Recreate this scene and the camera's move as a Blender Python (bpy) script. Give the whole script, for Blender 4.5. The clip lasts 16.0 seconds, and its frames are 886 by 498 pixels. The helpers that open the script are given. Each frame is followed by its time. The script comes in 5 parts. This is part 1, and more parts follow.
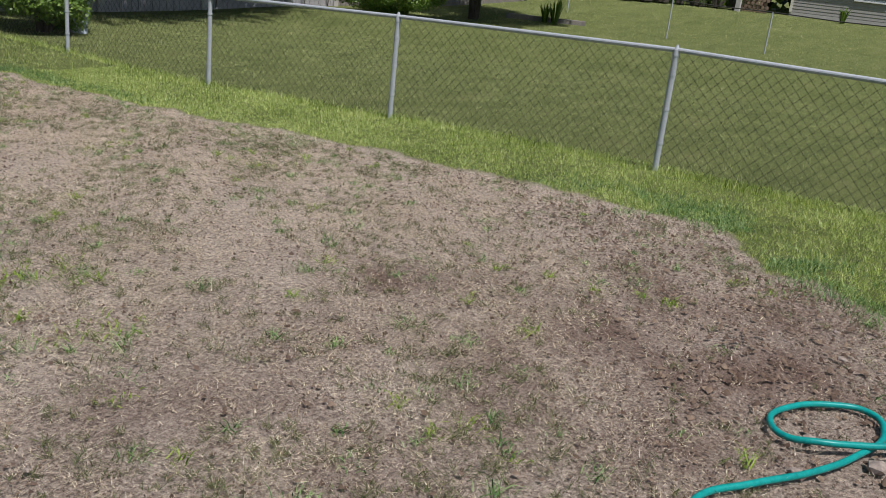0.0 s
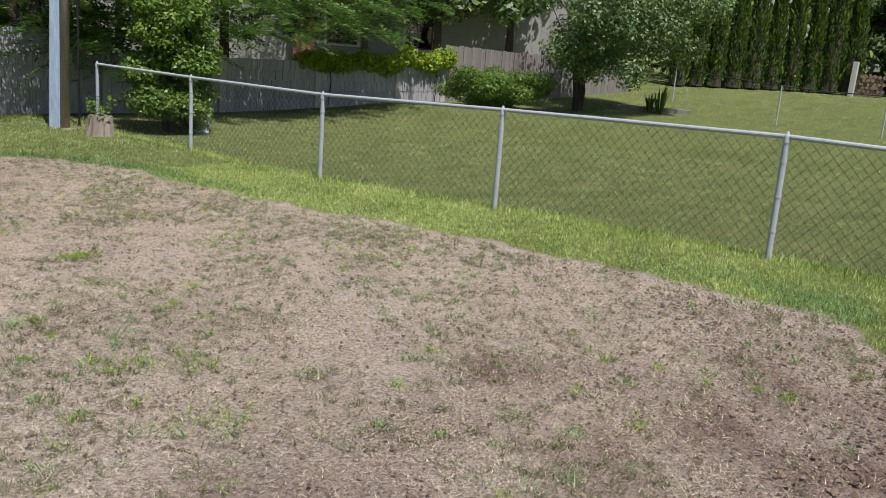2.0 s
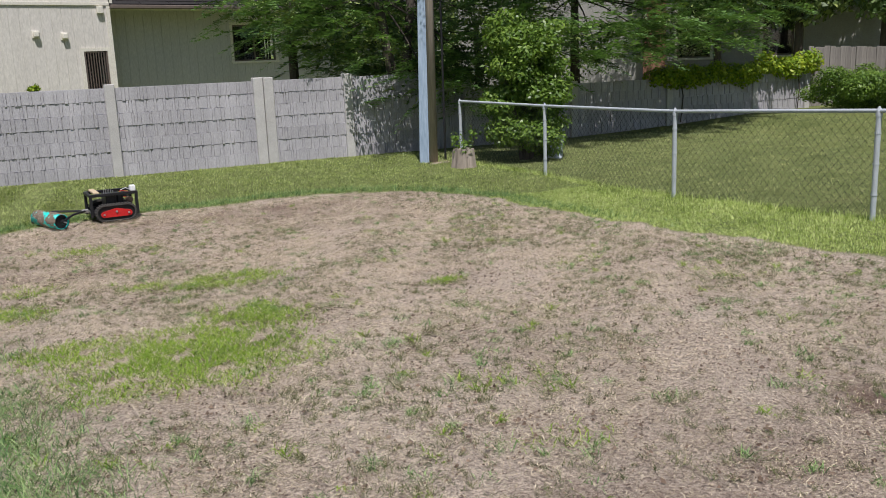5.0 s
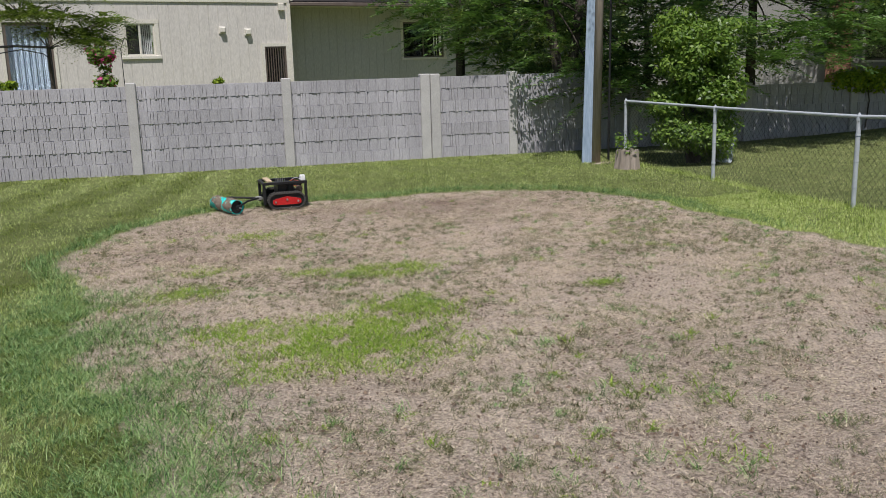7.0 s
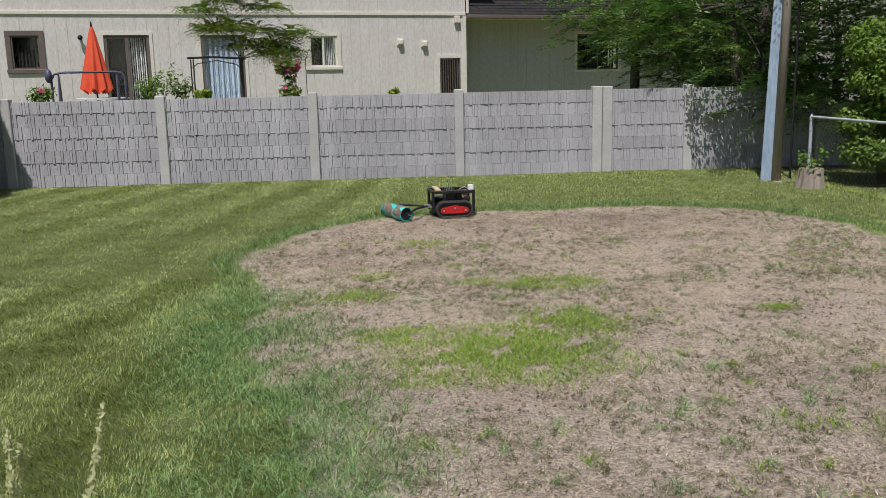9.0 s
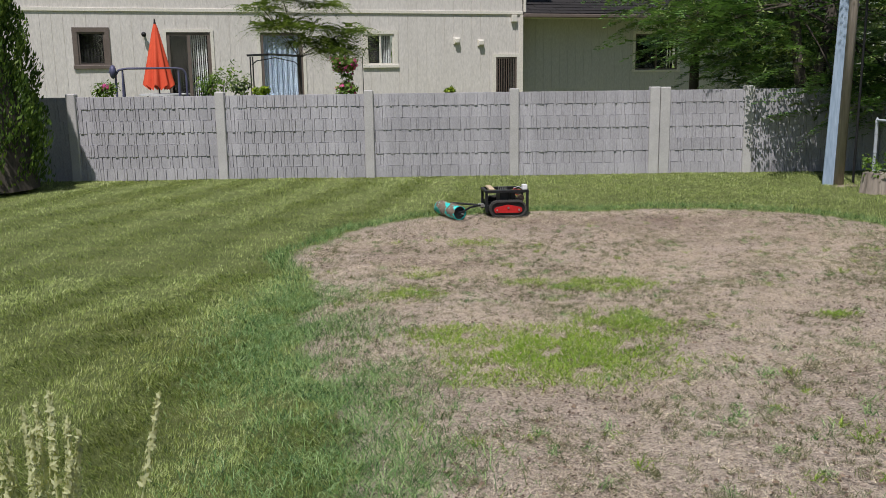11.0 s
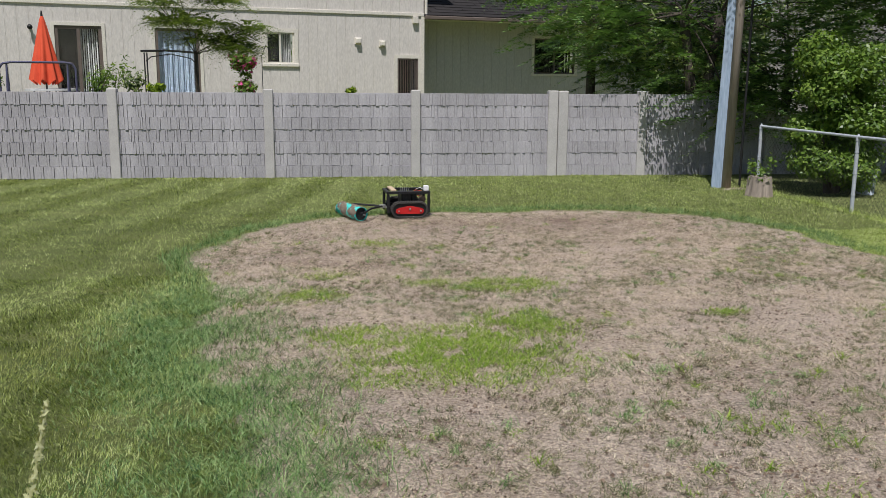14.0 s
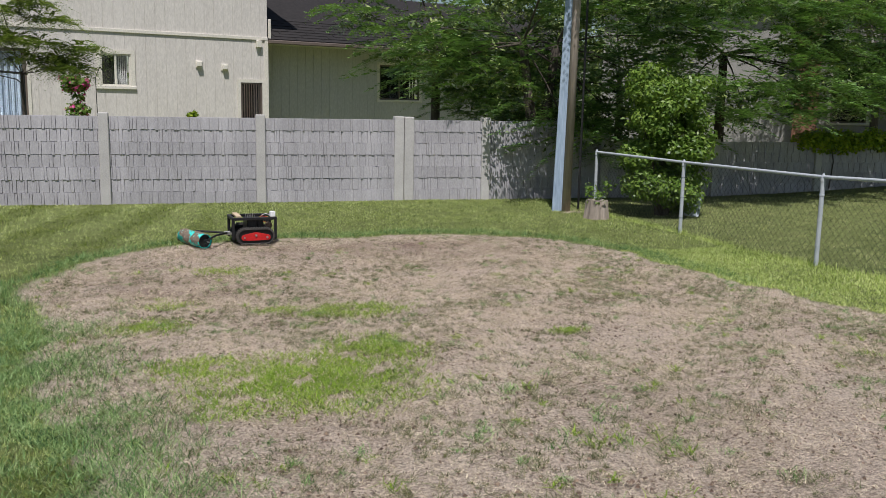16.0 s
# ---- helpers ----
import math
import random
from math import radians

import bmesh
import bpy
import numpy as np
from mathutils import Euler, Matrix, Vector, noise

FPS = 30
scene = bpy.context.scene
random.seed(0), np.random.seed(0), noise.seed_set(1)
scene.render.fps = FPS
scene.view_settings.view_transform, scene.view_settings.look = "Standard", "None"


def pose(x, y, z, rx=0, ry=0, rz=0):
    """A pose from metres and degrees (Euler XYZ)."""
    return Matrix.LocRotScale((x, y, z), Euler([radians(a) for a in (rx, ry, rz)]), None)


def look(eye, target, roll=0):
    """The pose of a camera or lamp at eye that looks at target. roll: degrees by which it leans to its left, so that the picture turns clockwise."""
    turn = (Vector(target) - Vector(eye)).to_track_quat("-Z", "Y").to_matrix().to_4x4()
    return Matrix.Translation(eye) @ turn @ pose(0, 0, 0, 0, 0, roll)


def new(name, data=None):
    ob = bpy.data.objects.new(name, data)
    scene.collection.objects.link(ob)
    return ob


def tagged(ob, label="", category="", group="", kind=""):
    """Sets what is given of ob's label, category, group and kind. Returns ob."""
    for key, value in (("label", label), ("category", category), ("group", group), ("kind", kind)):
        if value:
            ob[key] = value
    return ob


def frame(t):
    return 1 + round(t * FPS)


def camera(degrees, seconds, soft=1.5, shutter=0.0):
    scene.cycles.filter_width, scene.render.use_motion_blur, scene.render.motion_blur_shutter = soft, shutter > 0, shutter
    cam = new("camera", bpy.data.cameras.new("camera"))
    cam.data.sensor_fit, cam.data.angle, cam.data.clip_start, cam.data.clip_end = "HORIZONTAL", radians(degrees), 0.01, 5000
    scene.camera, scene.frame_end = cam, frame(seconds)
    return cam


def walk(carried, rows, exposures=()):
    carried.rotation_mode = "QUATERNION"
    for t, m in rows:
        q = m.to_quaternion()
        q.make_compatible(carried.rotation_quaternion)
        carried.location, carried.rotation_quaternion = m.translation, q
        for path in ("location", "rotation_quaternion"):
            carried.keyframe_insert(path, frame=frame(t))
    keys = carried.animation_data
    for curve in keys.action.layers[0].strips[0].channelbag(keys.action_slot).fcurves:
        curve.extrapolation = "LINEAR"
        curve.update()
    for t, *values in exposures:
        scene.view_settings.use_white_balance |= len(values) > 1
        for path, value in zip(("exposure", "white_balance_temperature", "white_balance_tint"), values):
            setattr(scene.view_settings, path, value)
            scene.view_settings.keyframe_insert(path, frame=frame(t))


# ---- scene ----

# ================= camera =================
EYE = (0.0, 0.0, 1.65)
cam = camera(52.68, 16.0, soft=0.6)
# seconds, heading (degrees to the left of +y), tilt up, roll
TURNS = [
    (0.0, -59.31, -18.28, 6.34), (0.5, -58.71, -16.86, 6.19), (1.0, -57.98, -15.99, 5.86), (1.5, -57.2, -14.0, 5.54),
    (2.0, -51.84, -13.19, 4.34), (2.5, -48.41, -13.6, 3.36), (3.0, -44.43, -13.12, 1.92), (3.5, -40.09, -12.4, 0.82),
    (4.0, -35.27, -12.35, -0.51), (4.2, -33.58, -12.33, -1.1), (6.3, -22.48, -12.28, -2.15), (6.5, -21.16, -12.24, -2.17),
    (7.0, -18.59, -12.07, -1.55), (7.5, -14.38, -11.9, -1.61), (8.0, -12.13, -11.72, -1.33), (8.5, -8.22, -11.43, -1.58),
    (9.0, -7.88, -11.09, -1.2), (9.5, -5.72, -11.07, -1.32), (11.8, -4.4, -11.13, -0.7), (12.0, -4.84, -11.15, -0.57),
    (12.5, -6.2, -11.13, -0.35), (13.0, -7.66, -11.12, -0.16), (13.5, -8.92, -11.13, 0.0), (14.0, -10.86, -11.06, 0.4),
    (14.5, -13.63, -10.29, 0.87), (15.0, -14.79, -9.92, 0.88), (15.5, -16.96, -9.51, 0.74), (16.0, -20.65, -9.34, 1.07)]
walk(cam, [(t, pose(*EYE) @ pose(0, 0, 0, 90 + up, 0, yaw) @ pose(0, 0, 0, 0, 0, roll)) for t, yaw, up, roll in TURNS],
     exposures=[(0.0, -0.14), (1.5, 0.02), (2.5, 0.20), (4.2, 0.16), (6.3, 0.0), (9.5, -0.04), (13.0, -0.04), (16.0, 0.02)])

# ================= light =================
SUN_EL, SUN_AZ = 63.0, 200.5            # degrees; azimuth clockwise from +y
world = bpy.data.worlds.new("sky")
scene.world = world
world.use_nodes = True
wn = world.node_tree.nodes
sky = wn.new("ShaderNodeTexSky")
sky.sky_type, sky.sun_disc = "NISHITA", False
sky.sun_elevation, sky.sun_rotation = radians(SUN_EL), radians(SUN_AZ)
world.node_tree.links.new(sky.outputs[0], wn["Background"].inputs[0])
wn["Background"].inputs[1].default_value = 0.068
sun = new("sun", bpy.data.lights.new("sun", "SUN"))
sun.data.energy, sun.data.angle, sun.data.color = 4.7, radians(0.53), (1.0, 0.968, 0.975)
_d = Vector((math.sin(radians(SUN_AZ)) * math.cos(radians(SUN_EL)), math.cos(radians(SUN_AZ)) * math.cos(radians(SUN_EL)), math.sin(radians(SUN_EL))))
sun.matrix_world = look(_d * 50, (0, 0, 0))

# ================= materials =================
def ramp(nt, src, stops):
    n = nt.nodes.new("ShaderNodeValToRGB")
    e = n.color_ramp.elements
    while len(e) < len(stops):
        e.new(0.5)
    for k, (p, c) in zip(e, stops):
        k.position, k.color = p, (*c, 1) if len(c) == 3 else c
    nt.links.new(src, n.inputs[0])
    return n.outputs[0]


def noise_tex(nt, scale, detail=4.0, rough=0.6, kind="Object", stretch=(1, 1, 1)):
    tc = nt.nodes.new("ShaderNodeTexCoord")
    mp = nt.nodes.new("ShaderNodeMapping")
    mp.inputs["Scale"].default_value = stretch
    nt.links.new(tc.outputs[kind], mp.inputs[0])
    n = nt.nodes.new("ShaderNodeTexNoise")
    n.inputs["Scale"].default_value, n.inputs["Detail"].default_value, n.inputs["Roughness"].default_value = scale, detail, rough
    nt.links.new(mp.outputs[0], n.inputs[0])
    return n.outputs[0]


def mix(nt, fac, a, b, blend="MIX"):
    n = nt.nodes.new("ShaderNodeMix")
    n.data_type, n.blend_type = "RGBA", blend
    for sock, v in ((n.inputs[0], fac), (n.inputs[6], a), (n.inputs[7], b)):
        if isinstance(v, (int, float)):
            sock.default_value = v
        elif isinstance(v, tuple):
            sock.default_value = (*v, 1)
        else:
            nt.links.new(v, sock)
    return n.outputs[2]


def math_node(nt, op, a, b=0.0):
    n = nt.nodes.new("ShaderNodeMath")
    n.operation = op
    for sock, v in zip(n.inputs, (a, b)):
        if isinstance(v, (int, float)):
            sock.default_value = v
        else:
            nt.links.new(v, sock)
    return n.outputs[0]


def bump(nt, bsdf, height, strength=0.4, distance=0.01):
    n = nt.nodes.new("ShaderNodeBump")
    n.inputs["Strength"].default_value, n.inputs["Distance"].default_value = strength, distance
    nt.links.new(height, n.inputs["Height"])
    nt.links.new(n.outputs[0], bsdf.inputs["Normal"])


def base_mat(name, rough=0.8, metal=0.0, spec=0.5):
    m = bpy.data.materials.new(name)
    m.use_nodes = True
    b = m.node_tree.nodes["Principled BSDF"]
    b.inputs["Roughness"].default_value, b.inputs["Metallic"].default_value = rough, metal
    b.inputs["Specular IOR Level"].default_value = spec
    return m, m.node_tree, b


def worn(name, dark, light, scale=6.0, rough=0.8, metal=0.0, grain=60.0, bumpy=0.3, stretch=(1, 1, 1), vary=0.0, spec=0.4):
    """Two-scale mottled surface: broad stains and fine grain."""
    m, nt, b = base_mat(name, rough, metal, spec)
    big = noise_tex(nt, scale, 5, 0.65, stretch=stretch)
    fine = noise_tex(nt, grain, 3, 0.7, stretch=stretch)
    col = ramp(nt, big, [(0.3, dark), (0.7, light)])
    col = mix(nt, 0.35, col, ramp(nt, fine, [(0.3, tuple(0.55 * c for c in dark)), (0.7, tuple(min(1, 1.15 * c) for c in light))]))
    if vary:
        oi = nt.nodes.new("ShaderNodeObjectInfo")
        col = mix(nt, vary, col, ramp(nt, oi.outputs["Random"], [(0, (0.45, 0.45, 0.45)), (1, (1, 1, 1))]), "MULTIPLY")
    nt.links.new(col, b.inputs["Base Color"])
    if bumpy:
        bump(nt, b, fine, bumpy, 0.004)
    return m


def leafy(name, stops, translucent=0.35, rough=0.5, island=0.6, patch=0.9):
    """Leaves and blades: colour by island, a little light shining through."""
    m, nt, b = base_mat(name, rough, 0, 0.35)
    g = nt.nodes.new("ShaderNodeNewGeometry")
    big = noise_tex(nt, patch, 3, 0.6)
    v = math_node(nt, "ADD", math_node(nt, "MULTIPLY", g.outputs["Random Per Island"], island), math_node(nt, "MULTIPLY", math_node(nt, "SUBTRACT", big, 0.1), 1.1 - island))
    col = ramp(nt, v, stops)
    nt.links.new(col, b.inputs["Base Color"])
    tr = nt.nodes.new("ShaderNodeBsdfTranslucent")
    nt.links.new(mix(nt, 1.0, col, (1.2, 1.25, 0.7), "MULTIPLY"), tr.inputs[0])
    ms = nt.nodes.new("ShaderNodeMixShader")
    ms.inputs[0].default_value = translucent
    nt.links.new(b.outputs[0], ms.inputs[1])
    nt.links.new(tr.outputs[0], ms.inputs[2])
    nt.links.new(ms.outputs[0], nt.nodes["Material Output"].inputs[0])
    return m


CONCRETE = worn("precast_concrete", (0.30, 0.288, 0.305), (0.53, 0.51, 0.53), 2.2, 0.9, grain=70, bumpy=0.5, stretch=(1, 1, 0.35), vary=0.25)
POSTMAT = worn("post_concrete", (0.42, 0.40, 0.385), (0.56, 0.54, 0.52), 2.5, 0.9, grain=60, bumpy=0.3, vary=0.15)
GALV = worn("galvanised_steel", (0.38, 0.41, 0.44), (0.48, 0.51, 0.54), 9, 0.75, 0.0, 90, 0.1, spec=0.25)
WIRE = worn("weathered_wire", (0.030, 0.030, 0.028), (0.065, 0.062, 0.058), 5, 0.8, 0.0, 90, 0, spec=0.2)
SIDING = worn("beige_siding", (0.60, 0.56, 0.515), (0.68, 0.64, 0.595), 1.2, 0.75, grain=25, bumpy=0.15, stretch=(1, 1, 0.3))
TRIM = worn("beige_trim", (0.66, 0.62, 0.54), (0.74, 0.70, 0.62), 2, 0.6, grain=30, bumpy=0.1)
BROWNTRIM = worn("brown_trim", (0.11, 0.085, 0.07), (0.17, 0.135, 0.115), 3, 0.6, grain=30, bumpy=0.1)
DARKROOF = worn("dark_shingle", (0.010, 0.009, 0.009), (0.034, 0.029, 0.028), 6, 0.9, grain=40, bumpy=0.6, vary=0.4)
BROWNROOF = worn("brown_shingle", (0.13, 0.085, 0.06), (0.24, 0.165, 0.12), 6, 0.9, grain=40, bumpy=0.6, vary=0.35)
VINYL = worn("grey_vinyl", (0.30, 0.285, 0.265), (0.36, 0.345, 0.32), 2, 0.6, grain=25, bumpy=0.1)
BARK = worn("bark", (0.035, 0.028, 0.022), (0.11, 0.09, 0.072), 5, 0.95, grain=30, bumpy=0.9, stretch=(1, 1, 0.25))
POLEWOOD = worn("weathered_pole", (0.23, 0.185, 0.15), (0.40, 0.34, 0.285), 4, 0.9, grain=40, bumpy=0.8, stretch=(1, 1, 0.08))
BLUEPAINT = worn("faded_blue_board", (0.20, 0.29, 0.40), (0.42, 0.50, 0.60), 3, 0.8, grain=30, bumpy=0.5, stretch=(1, 1, 0.12))
OLDWOOD = worn("grey_fence_board", (0.17, 0.15, 0.135), (0.34, 0.31, 0.28), 3, 0.9, grain=30, bumpy=0.5, stretch=(1, 1, 0.1), vary=0.35)
BRICK = worn("brick", (0.16, 0.075, 0.05), (0.30, 0.15, 0.10), 6, 0.9, grain=50, bumpy=0.5, vary=0.3)
FIREWOOD = worn("split_log", (0.17, 0.11, 0.075), (0.36, 0.26, 0.19), 8, 0.9, grain=40, bumpy=0.5, vary=0.4)
RED = worn("red_umbrella_cloth", (0.62, 0.065, 0.025), (0.80, 0.11, 0.045), 3, 0.8, grain=120, bumpy=0.1)
BLACKMETAL = worn("black_metal", (0.010, 0.010, 0.011), (0.028, 0.028, 0.03), 8, 0.45, 0.3, 60, 0.1)
RUBBER = worn("rubber_track", (0.022, 0.021, 0.02), (0.075, 0.068, 0.06), 14, 0.85, 0, 80, 0.5)
REDPAINT = worn("red_paint", (0.44, 0.012, 0.014), (0.56, 0.022, 0.022), 10, 0.4, 0, 60, 0.05)
STEEL = worn("bare_steel", (0.45, 0.45, 0.45), (0.65, 0.65, 0.64), 15, 0.35, 0.9, 80, 0.1)
WHITEPLASTIC = worn("white_plastic", (0.74, 0.74, 0.74), (0.82, 0.82, 0.82), 5, 0.45, 0, 40, 0.02)
PINE = worn("pine_board", (0.48, 0.35, 0.22), (0.64, 0.50, 0.34), 6, 0.7, 0, 50, 0.2, (0.2, 1, 1))
TEAL = worn("teal_plastic", (0.005, 0.50, 0.46), (0.01, 0.66, 0.60), 6, 0.5, 0, 40, 0.05)
HOSE = worn("teal_hose", (0.0, 0.22, 0.20), (0.005, 0.34, 0.305), 6, 0.38, 0, 60, 0.1)
MUD = worn("dried_mud", (0.07, 0.055, 0.042), (0.27, 0.215, 0.165), 12, 0.95, 0, 60, 0.8)
CRUMB = leafy("soil_crumb", [(0.15, (0.060, 0.037, 0.025)), (0.5, (0.135, 0.091, 0.065)), (0.85, (0.253, 0.182, 0.128))], 0.0, 0.95)
STONE = worn("field_stone", (0.24, 0.19, 0.16), (0.46, 0.38, 0.32), 9, 0.9, 0, 60, 0.5, vary=0.3)
CURTAIN = worn("blue_curtain", (0.30, 0.38, 0.50), (0.48, 0.56, 0.68), 2, 0.9, 0, 50, 0.1, (1, 1, 0.1))
# near-black colour standing in for the shade of rooms behind glass
UNLITROOM = worn("unlit_interior", (0.012, 0.012, 0.013), (0.035, 0.033, 0.032), 2, 0.9, 0, 30, 0)
PALEBLIND = worn("pale_blind", (0.55, 0.55, 0.55), (0.68, 0.68, 0.68), 2, 0.8, 0, 30, 0, (1, 1, 0.1))
PURPLE = worn("violet_metal", (0.06, 0.06, 0.11), (0.12, 0.12, 0.20), 6, 0.5, 0.2, 40, 0.1)
FADEDPAPER = worn("grey_sheet", (0.42, 0.46, 0.52), (0.58, 0.62, 0.66), 5, 0.7, 0, 30, 0.1)
PINK = leafy("pink_petals", [(0.2, (0.42, 0.03, 0.16)), (0.8, (0.75, 0.14, 0.36))], 0.3)

GLASS, _nt, _b = base_mat("window_glass", 0.02, 0, 0.3)
_b.inputs["Base Color"].default_value = (0.9, 0.93, 0.92, 1)
_b.inputs["Transmission Weight"].default_value = 1.0

LAWN = leafy("lawn_blades", [(0.22, (0.030, 0.052, 0.008)), (0.38, (0.19, 0.255, 0.055)), (0.58, (0.42, 0.50, 0.155)), (0.82, (0.74, 0.77, 0.42))], 0.3, 0.5, 0.55, 6.0)
DEEPLAWN = leafy("deep_olive_lawn_blades", [(0.22, (0.018, 0.030, 0.004)), (0.40, (0.105, 0.140, 0.020)), (0.62, (0.24, 0.285, 0.055)), (0.85, (0.50, 0.52, 0.20))], 0.3, 0.5, 0.55, 6.0)
SUNLAWN = leafy("yellow_green_lawn_blades", [(0.15, (0.09, 0.135, 0.018)), (0.34, (0.27, 0.36, 0.078)), (0.55, (0.50, 0.60, 0.18)), (0.8, (0.85, 0.88, 0.43))], 0.32, 0.5)
DULL = leafy("dull_lawn_blades", [(0.2, (0.15, 0.19, 0.075)), (0.4, (0.36, 0.42, 0.18)), (0.62, (0.58, 0.60, 0.30)), (0.82, (0.80, 0.72, 0.45))], 0.3, 0.6, 0.45, 2.5)
LUSH = leafy("lush_blades", [(0.2, (0.022, 0.062, 0.014)), (0.45, (0.125, 0.245, 0.070)), (0.8, (0.42, 0.55, 0.25))], 0.3, 0.5, 0.6, 5.0)
WEED = leafy("bright_weed_blades", [(0.15, (0.10, 0.19, 0.012)), (0.5, (0.225, 0.36, 0.034)), (0.85, (0.43, 0.53, 0.10))], 0.35, 0.5)
STRAW = leafy("dry_straw", [(0.12, (0.24, 0.185, 0.13)), (0.4, (0.46, 0.37, 0.265)), (0.66, (0.70, 0.59, 0.44)), (0.88, (0.95, 0.85, 0.67))], 0.15, 0.8)
THATCH = leafy("rotted_thatch", [(0.2, (0.040, 0.032, 0.024)), (0.6, (0.12, 0.098, 0.07)), (0.9, (0.26, 0.22, 0.155))], 0.05, 0.9)
DRYGREEN = leafy("drying_blades", [(0.15, (0.065, 0.081, 0.028)), (0.5, (0.130, 0.146, 0.059)), (0.85, (0.281, 0.255, 0.133))], 0.2, 0.7)
LOCUST = leafy("locust_leaves", [(0.15, (0.027, 0.051, 0.018)), (0.42, (0.094, 0.140, 0.043)), (0.65, (0.200, 0.262, 0.078)), (0.88, (0.375, 0.439, 0.144))], 0.2)
FROND = leafy("locust_fronds", [(0.15, (0.028, 0.062, 0.022)), (0.42, (0.095, 0.180, 0.052)), (0.65, (0.200, 0.330, 0.095)), (0.88, (0.40, 0.54, 0.17))], 0.24, 0.5, 0.3, 1.8)
# same beige siding, greyed and darkened in colour for the wing's shade
SHADEDSIDING = worn("shaded_beige_siding", (0.50, 0.485, 0.46), (0.57, 0.555, 0.53), 1.2, 0.75, grain=25, bumpy=0.15, stretch=(1, 1, 0.3))
SHRUB = leafy("shrub_leaves", [(0.15, (0.056, 0.113, 0.016)), (0.5, (0.118, 0.203, 0.030)), (0.85, (0.235, 0.331, 0.061))], 0.3, 0.4)
APPLE = leafy("fruit_tree_leaves", [(0.15, (0.055, 0.10, 0.034)), (0.5, (0.135, 0.21, 0.075)), (0.85, (0.30, 0.38, 0.17))], 0.32, 0.4)
VINE = leafy("vine_leaves", [(0.15, (0.091, 0.169, 0.013)), (0.5, (0.221, 0.325, 0.019)), (0.85, (0.442, 0.494, 0.039))], 0.35)
CONIFER = leafy("arborvitae_sprays", [(0.15, (0.027, 0.059, 0.010)), (0.5, (0.075, 0.135, 0.020)), (0.85, (0.17, 0.24, 0.040))], 0.25, 0.6)
VINELET = leafy("young_tree_leaves", [(0.15, (0.06, 0.10, 0.02)), (0.5, (0.14, 0.20, 0.05)), (0.85, (0.28, 0.34, 0.10))], 0.35)
SEED = leafy("seed_heads", [(0.2, (0.50, 0.50, 0.27)), (0.8, (0.72, 0.72, 0.46))], 0.4)


# ================= building blocks =================
def mesh_of(bm, name, *mats):
    me = bpy.data.meshes.new(name)
    bm.to_mesh(me)
    bm.free()
    for m in mats:
        me.materials.append(m)
    return me


def part(name, bm, material, parent=None, label="", smooth=False, m=None):
    me = mesh_of(bm, name, material) if isinstance(bm, bmesh.types.BMesh) else bm
    if smooth:
        me.shade_smooth()
    ob = new(name, me)
    if parent is not None:
        ob.parent = parent
    if m is not None:
        ob.matrix_basis = m
    if label:
        tagged(ob, label)
    return ob


def box(bm, x0, x1, y0, y1, z0, z1, m=None, bevel=0.0):
    r = bmesh.ops.create_cube(bm, size=1.0, matrix=Matrix.Translation(((x0 + x1) / 2, (y0 + y1) / 2, (z0 + z1) / 2)) @ Matrix.Diagonal((x1 - x0, y1 - y0, z1 - z0, 1)))
    vs = r["verts"]
    if bevel:
        es = list({e for v in vs for e in v.link_edges})
        out = bmesh.ops.bevel(bm, geom=es, offset=bevel, segments=1, affect="EDGES")
        vs = list({v for f in out["faces"] for v in f.verts} | {v for v in vs if v.is_valid})
    if m is not None:
        bmesh.ops.transform(bm, matrix=m, verts=vs)
    return bm


def boxed(*a, **k):
    return box(bmesh.new(), *a, **k)


def rod(bm, a, b, r0, r1=None, seg=8, caps=True):
    a, b = Vector(a), Vector(b)
    r1 = r0 if r1 is None else r1
    d = b - a
    m = Matrix.Translation((a + b) / 2) @ d.to_track_quat("Z", "Y").to_matrix().to_4x4()
    bmesh.ops.create_cone(bm, cap_ends=caps, segments=seg, radius1=r0, radius2=r1, depth=d.length, matrix=m)
    return bm


def tube(bm, pts, r, seg=6):
    for a, b in zip(pts, pts[1:]):
        rod(bm, a, b, r, seg=seg)
    return bm


def raw(name, verts, faces, material, parent=None, smooth=False):
    """A mesh from arrays: verts (n,3), faces (k,3) or (k,4)."""
    verts, faces = np.asarray(verts, np.float32), np.asarray(faces, np.int32)
    k = faces.shape[1]
    me = bpy.data.meshes.new(name)
    me.vertices.add(len(verts))
    me.vertices.foreach_set("co", verts.ravel())
    me.loops.add(faces.size)
    me.loops.foreach_set("vertex_index", faces.ravel())
    me.polygons.add(len(faces))
    me.polygons.foreach_set("loop_start", np.arange(0, faces.size, k, dtype=np.int32))
    me.polygons.foreach_set("loop_total", np.full(len(faces), k, np.int32))
    me.update(calc_edges=True)
    me.materials.append(material)
    if smooth:
        me.shade_smooth()
    ob = new(name, me)
    if parent is not None:
        ob.parent = parent
    return ob


def empty(name, x=0, y=0, z=0, rz=0, label="", category="", group=""):
    ob = new(name)
    ob.matrix_basis = pose(x, y, z, 0, 0, rz)
    return tagged(ob, label, category, group)


rng = np.random.default_rng(7)


def sstep(x, a, b):
    t = np.clip((x - a) / (b - a), 0, 1)
    return t * t * (3 - 2 * t)


